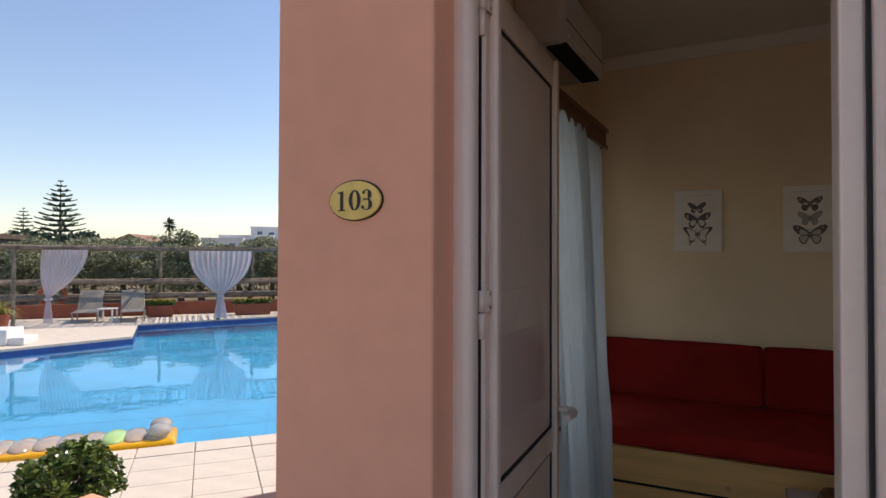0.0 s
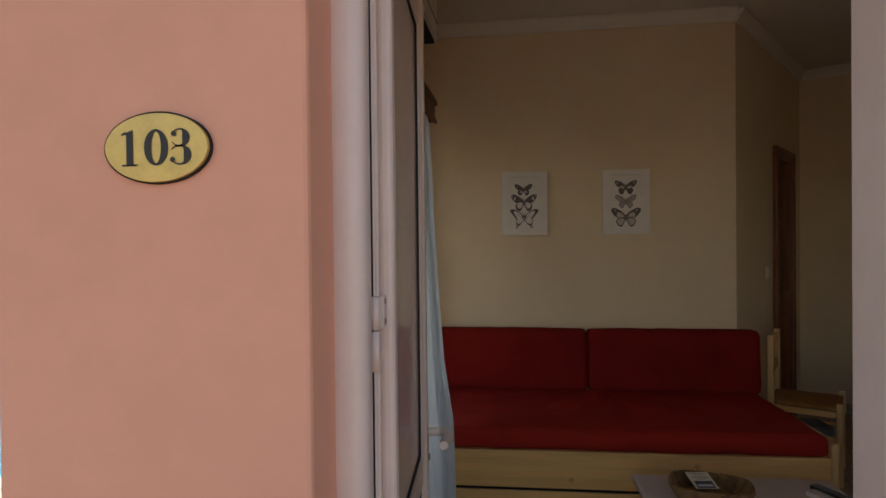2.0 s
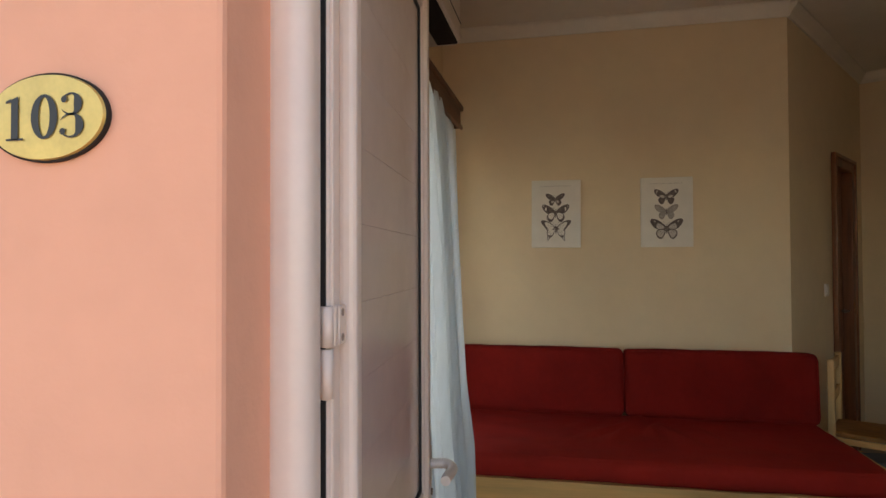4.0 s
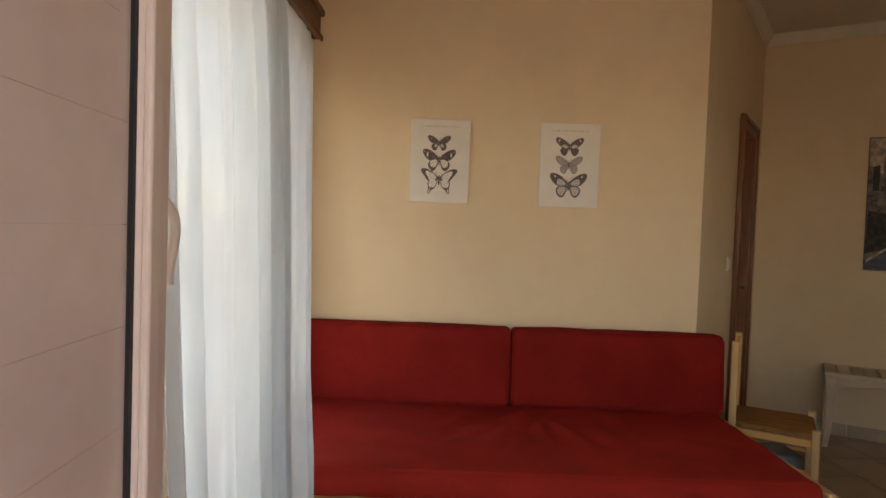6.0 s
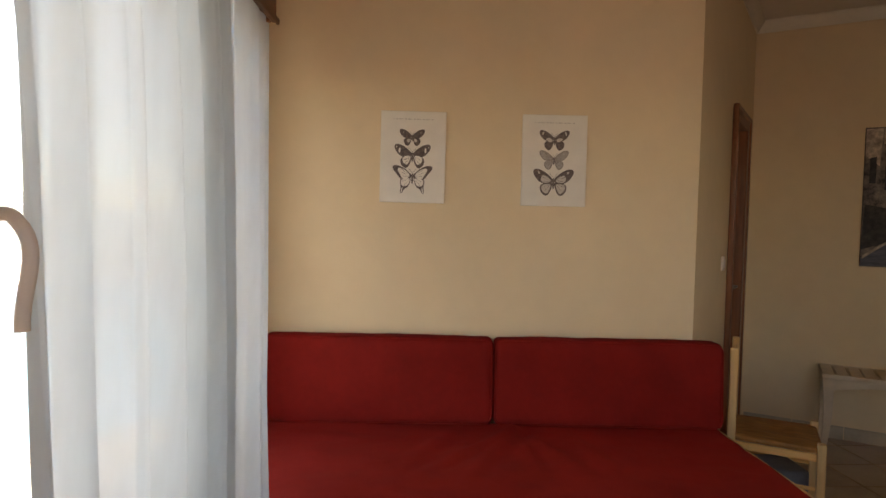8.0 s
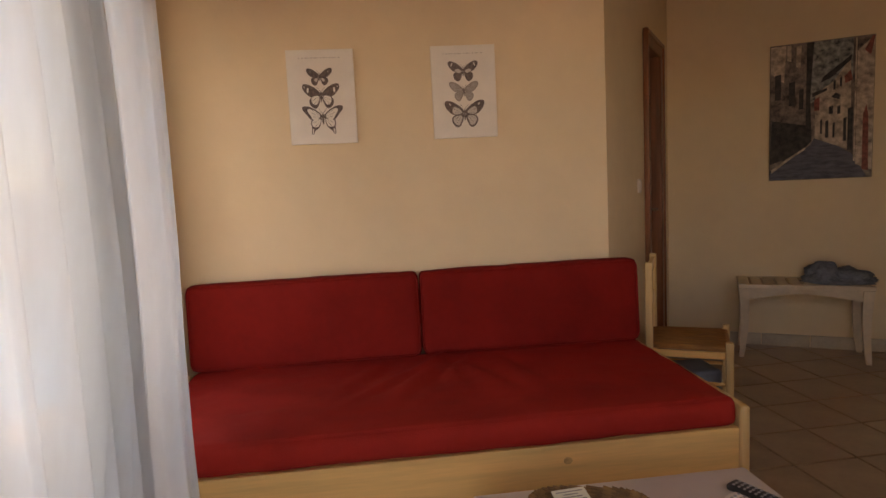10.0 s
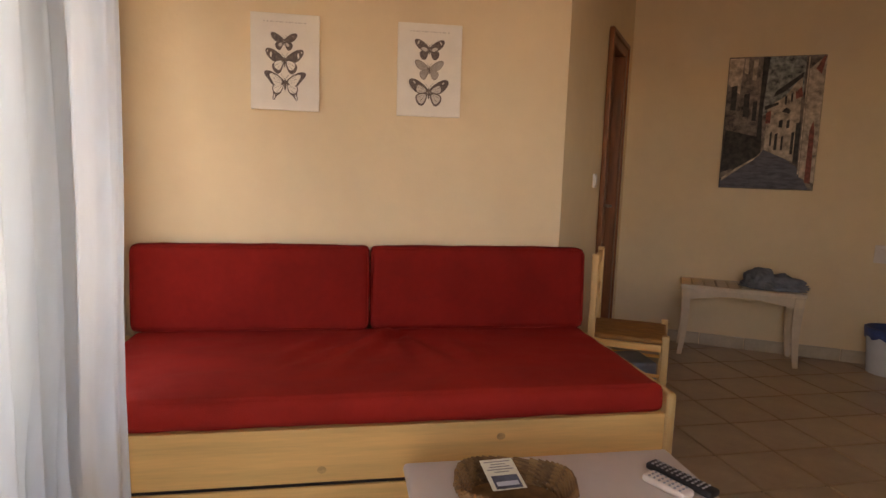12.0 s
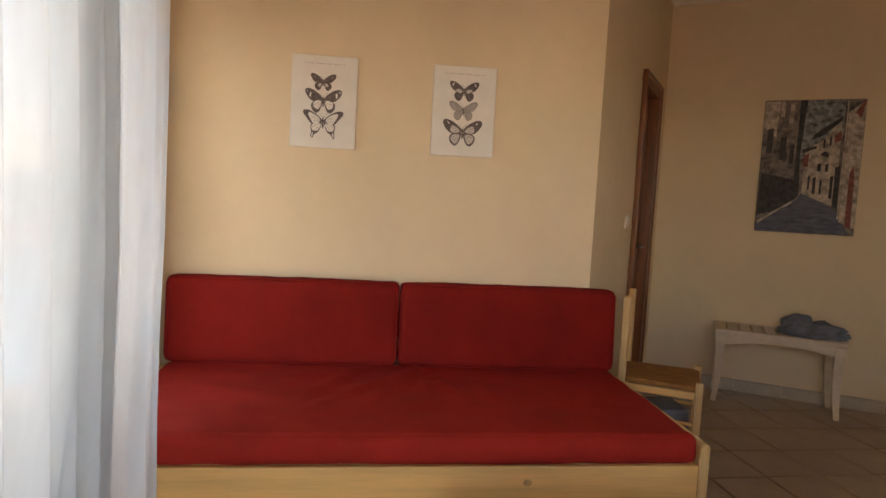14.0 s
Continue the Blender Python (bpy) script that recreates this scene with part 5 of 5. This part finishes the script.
norfolk(yd(48, -31.3, DZ), 8.35, 5, "tall dark norfolk island pine above the hedge", 0.30)
norfolk(yd(75, -53.6, DZ), 8.4, 6, "distant slim norfolk island pine", 0.22)
for k, (d, l, h, s) in enumerate(((44, -30.8, 4.1, 2.2), (43.5, -27.5, 3.8, 2.0), (45, -33.5, 3.9, 1.8))):
    olive(yd(d, l), h, s, 300 + k, M["conifer"], 3200, 0.17)
palm = thing("palm_tree", "distant fan palm above the olive trees", "palm", yd(70, -32.6))
b = B()
rod(b, (0, 0, 0), (0, 0, 5.9), 0.16, 0.13, 8)
part("trunk", b, M["bark"], palm)
pv, pf_ = [], []
rp = random.Random(2)
for k in range(60):
    a, e = rp.uniform(0, 6.283), rp.uniform(-0.9, 1.4)
    dv = Vector((math.cos(a) * math.cos(e), math.sin(a) * math.cos(e), math.sin(e))) * rp.uniform(0.7, 1.15)
    sv = dv.cross(Vector((0, 0, 1))).normalized() * 0.12
    c0 = Vector((0, 0, 6.0))
    i = len(pv)
    pv += [tuple(c0), tuple(c0 + dv * 0.6 + sv), tuple(c0 + dv - Vector((0, 0, 0.15))), tuple(c0 + dv * 0.6 - sv)]
    pf_.append((i, i + 1, i + 2, i + 3))
me = bpy.data.meshes.new("fronds")
me.from_pydata(pv, [], pf_)
mesh_part("fronds", me, M["conifer"], palm)


def planter(m, w, seed, name="flower_planter"):
    g = thing(name, "terracotta planter trough with yellow flowers by the wall", "planter", m, group="flower planters")
    part("trough", box(B(), (-w / 2, -0.2, 0), (w / 2, 0.2, 0.38), 0.03), M["terra"], g)
    cs = [(x * w * 0.1, 0, 0.46, 0.12, 0.16, 0.10) for x in range(-5, 6)]
    mesh_part("foliage", leaf_mass(cs, 900, 0.05, seed), M["leaf"], g)
    mesh_part("flowers", leaf_mass([(c[0], c[1] - 0.05, c[2] + 0.08, 0.1, 0.15, 0.06) for c in cs], 130, 0.05, seed + 1, 0.5, 1.0), M["flower"], g)


planter(yd(19.7, -9.45, DZ + 0.02, 24), 0.75, 40)
planter(yd(20.6, -6.65, DZ + 0.02, 24), 1.15, 44)
planter(yd(22.3, -5.3, DZ + 0.02, 24), 0.8, 46)
sp = thing("spiky_plant", "yellow-green strappy plant in a terracotta pot", "plant", yd(15.6, -11.75, DZ + 0.03))
b = B()
rod(b, (0, 0, 0), (0, 0, 0.42), 0.17, 0.24, 20)
part("pot", b, M["terra"], sp, "terracotta pot")
pv, pf_ = [], []
for k in range(110):
    a, ln = rp.uniform(0, 6.283), rp.uniform(0.4, 0.8)
    up = rp.uniform(0.35, 1.0)
    pr = None
    for s in range(5):
        u = s / 4
        c = Vector((math.cos(a) * ln * u * (1.1 - 0.4 * up), math.sin(a) * ln * u * (1.1 - 0.4 * up), 0.42 + ln * (1.4 * up * u - 0.85 * u * u)))
        wv = Vector((-math.sin(a), math.cos(a), 0)) * 0.018 * (1 - 0.85 * u)
        i = len(pv)
        pv += [tuple(c - wv), tuple(c + wv)]
        if pr is not None:
            pf_.append((pr, pr + 1, i + 1, i))
        pr = i
me = bpy.data.meshes.new("leaves")
me.from_pydata(pv, [], pf_)
mesh_part("leaves", me, M["grassy"], sp)

# ---- inflatable mattress at the pool edge ----
lilo = thing("pool_float", "yellow and clear inflatable pool mattress floating at the edge", "pool float", yd(6.42, -3.12, DZ - 0.02, 22))
part("base", box(B(), (-1.9, -0.38, -0.06), (0.24, 0.33, 0.075), 0.045, 4), M["yellow"], lilo, "yellow underside", True)
for k in range(9):
    b = B()
    x = 0.02 - k * 0.225
    bmesh.ops.create_uvsphere(b, u_segments=20, v_segments=12, radius=1, matrix=Matrix.Translation((x, 0.02, 0.075)) @ Matrix.Diagonal((0.145, 0.33, 0.055, 1)))
    part("air_chamber", b, M["green"] if k == 2 else M["clear"], lilo, "", True)
for y in (-0.15, 0.15):
    b = B()
    bmesh.ops.create_uvsphere(b, u_segments=20, v_segments=12, radius=1, matrix=Matrix.Translation((0.06, y, 0.15)) @ Matrix.Diagonal((0.13, 0.17, 0.07, 1)))
    part("pillow", b, M["clear"], lilo, "clear inflated pillow", True)
lilo.scale = (0.9, 0.8, 1.0)


# ---- far houses and hills ----
def house(m, w, dp, h, wins_, label, roof="", wall="farwhite"):
    g = thing("house", label, "house", m, group="far houses")
    part("wall", box(B(), (-w / 2, 0, 0), (w / 2, dp, h)), M[wall], g)
    if roof:
        b = B()
        prism(b, [(-w * 0.56, 0), (w * 0.56, 0), (0, h * 0.28)], 0, dp + 0.6)
        bmesh.ops.transform(b, matrix=Matrix.Translation((0, dp + 0.3, h)) @ Euler((radians(90), 0, 0)).to_matrix().to_4x4(), verts=b.verts[:])
        part("roof", b, M["rooftile"], g, "brown tiled gable roof")
    else:
        part("roof", box(B(), (-w / 2 - 0.15, -0.15, h), (w / 2 + 0.15, dp + 0.15, h + 0.3)), M[wall], g)
    for k in range(wins_):
        for z in ((h - 1.7,) if h < 5 else (h - 1.8, h - 4.6)):
            x = -w / 2 + w * (k + 0.5) / wins_
            wd = part("window", box(B(), (x - 0.5, -0.06, z), (x + 0.5, 0.02, z + 1.1)), M["fargrey"], g, "dark window")
            part("sill", box(B(), (x - 0.6, -0.14, z - 0.1), (x + 0.6, 0.0, z)), M["farwhite"], wd)
    return g


for d, l, w_, h, n in ((105, -39.5, 7, 4.2, 2), (112, -37.5, 10, 5.0, 3), (108, -33.5, 8, 4.2, 2), (118, -35.0, 7, 6.9, 2), (115, -30.5, 9, 6.6, 3), (120, -27.0, 10, 5.8, 3)):
    house(yd(d, l, DZ, 8), w_, 8, h + 1.2, n, "distant whitewashed flat-roofed house")
house(yd(85, -45.3, DZ, 0), 5.5, 6, 4.3, 1, "distant house with a low tiled gable", "gable")
bal = house(yd(34, -28.2, DZ, 0), 3.6, 3, 3.1, 1, "dark two-storey pavilion with a railed balcony", "", "bark")
for k in range(10):
    part("baluster", box(B(), (-1.75 + k * 0.38, -0.1, 3.4), (-1.71 + k * 0.38, -0.06, 4.2)), M["fargrey"], bal)
part("balcony_rail", box(B(), (-1.8, -0.12, 4.2), (1.8, -0.04, 4.28)), M["fargrey"], bal)
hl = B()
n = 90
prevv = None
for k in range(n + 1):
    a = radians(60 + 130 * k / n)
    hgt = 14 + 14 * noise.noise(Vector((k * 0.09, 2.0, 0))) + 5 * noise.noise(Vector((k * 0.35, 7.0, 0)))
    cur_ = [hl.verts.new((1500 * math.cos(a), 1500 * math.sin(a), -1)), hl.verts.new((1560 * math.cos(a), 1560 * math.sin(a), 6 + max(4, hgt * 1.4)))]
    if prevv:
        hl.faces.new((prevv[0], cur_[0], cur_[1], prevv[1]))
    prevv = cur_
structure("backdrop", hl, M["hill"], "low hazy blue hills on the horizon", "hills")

# ---- paving and floor tiles ----
TR = radians(3.2)
FLOOR = Matrix.Translation((2.176, 3.955, 0)) @ Matrix.Rotation(TR, 4, "Z")
floor = thing("floor", "brown-beige ceramic floor tiles with dark joints", "floor", FLOOR, kind="structure")
tile_me = mesh_of("tile", box(B(), (0.0050, 0.0050, -0.012), (0.2950, 0.2950, 0.0), 0.0018, 1), M["tile"])
rest = B()


def inside(x, y):
    if x < -0.74 or x > 4.78 or y < 1.2 or y > 5.9:
        return False
    if y > 4.09 and (Vector((x, y, 0)) - C1).dot(Vector((D_RET.y, -D_RET.x, 0))) < -0.12:
        return False
    return (Vector((x, y, 0)) - C2).dot(Vector((D_ST.y, -D_ST.x, 0))) > -0.16


for i in range(-12, 11):
    for j in range(-12, 8):
        c = FLOOR @ Vector((i * 0.3 + 0.15, j * 0.3 + 0.15, 0))
        if not inside(c.x, c.y):
            continue
        if c.x > 1.15 and c.y > 2.2:
            o = new("tile", tile_me)
            o.parent, o.location = floor, (i * 0.3, j * 0.3, 0)
        else:
            box(rest, (i * 0.3 + 0.0025, j * 0.3 + 0.0025, -0.012), (i * 0.3 + 0.2975, j * 0.3 + 0.2975, 0.0))
o = part("floor_tiles", rest, M["tile"], floor)
o["kind"] = "stuff"

ed = (yard(6.62, -1.9) - yard(5.3, -5.2)).normalized()
pav = thing("pavement", "large pale paving slabs between terrace and pool", "pavement", Matrix(((ed.x, -ed.y, 0, yard(6.25, -2.72).x), (ed.y, ed.x, 0, yard(6.25, -2.72).y), (0, 0, 1, DZ), (0, 0, 0, 1))), kind="structure")
part("joint_bed", box(B(), (-4.6, -6.0, -0.1), (6.0, -0.02, -0.012)), M["joint"], pav)
cop_me = mesh_of("coping_slab", box(B(), (0.004, -0.30, -0.03), (0.546, 0.04, 0.008), 0.012, 2), M["deck"])
slab_me = mesh_of("slab", box(B(), (0.004, 0.004, -0.03), (0.546, 0.396, 0.0), 0.004, 1), M["deck"])
for i in range(-8, 9):
    o = new("coping_slab", cop_me)
    o.parent, o.location = pav, (i * 0.55 + 0.1, 0, 0)
    for j in range(10):
        o = new("slab", slab_me)
        o.parent, o.location = pav, (i * 0.55 + 0.1 + (0.275 if j % 2 else 0) * 0, -0.304 - (j + 1) * 0.40, 0)
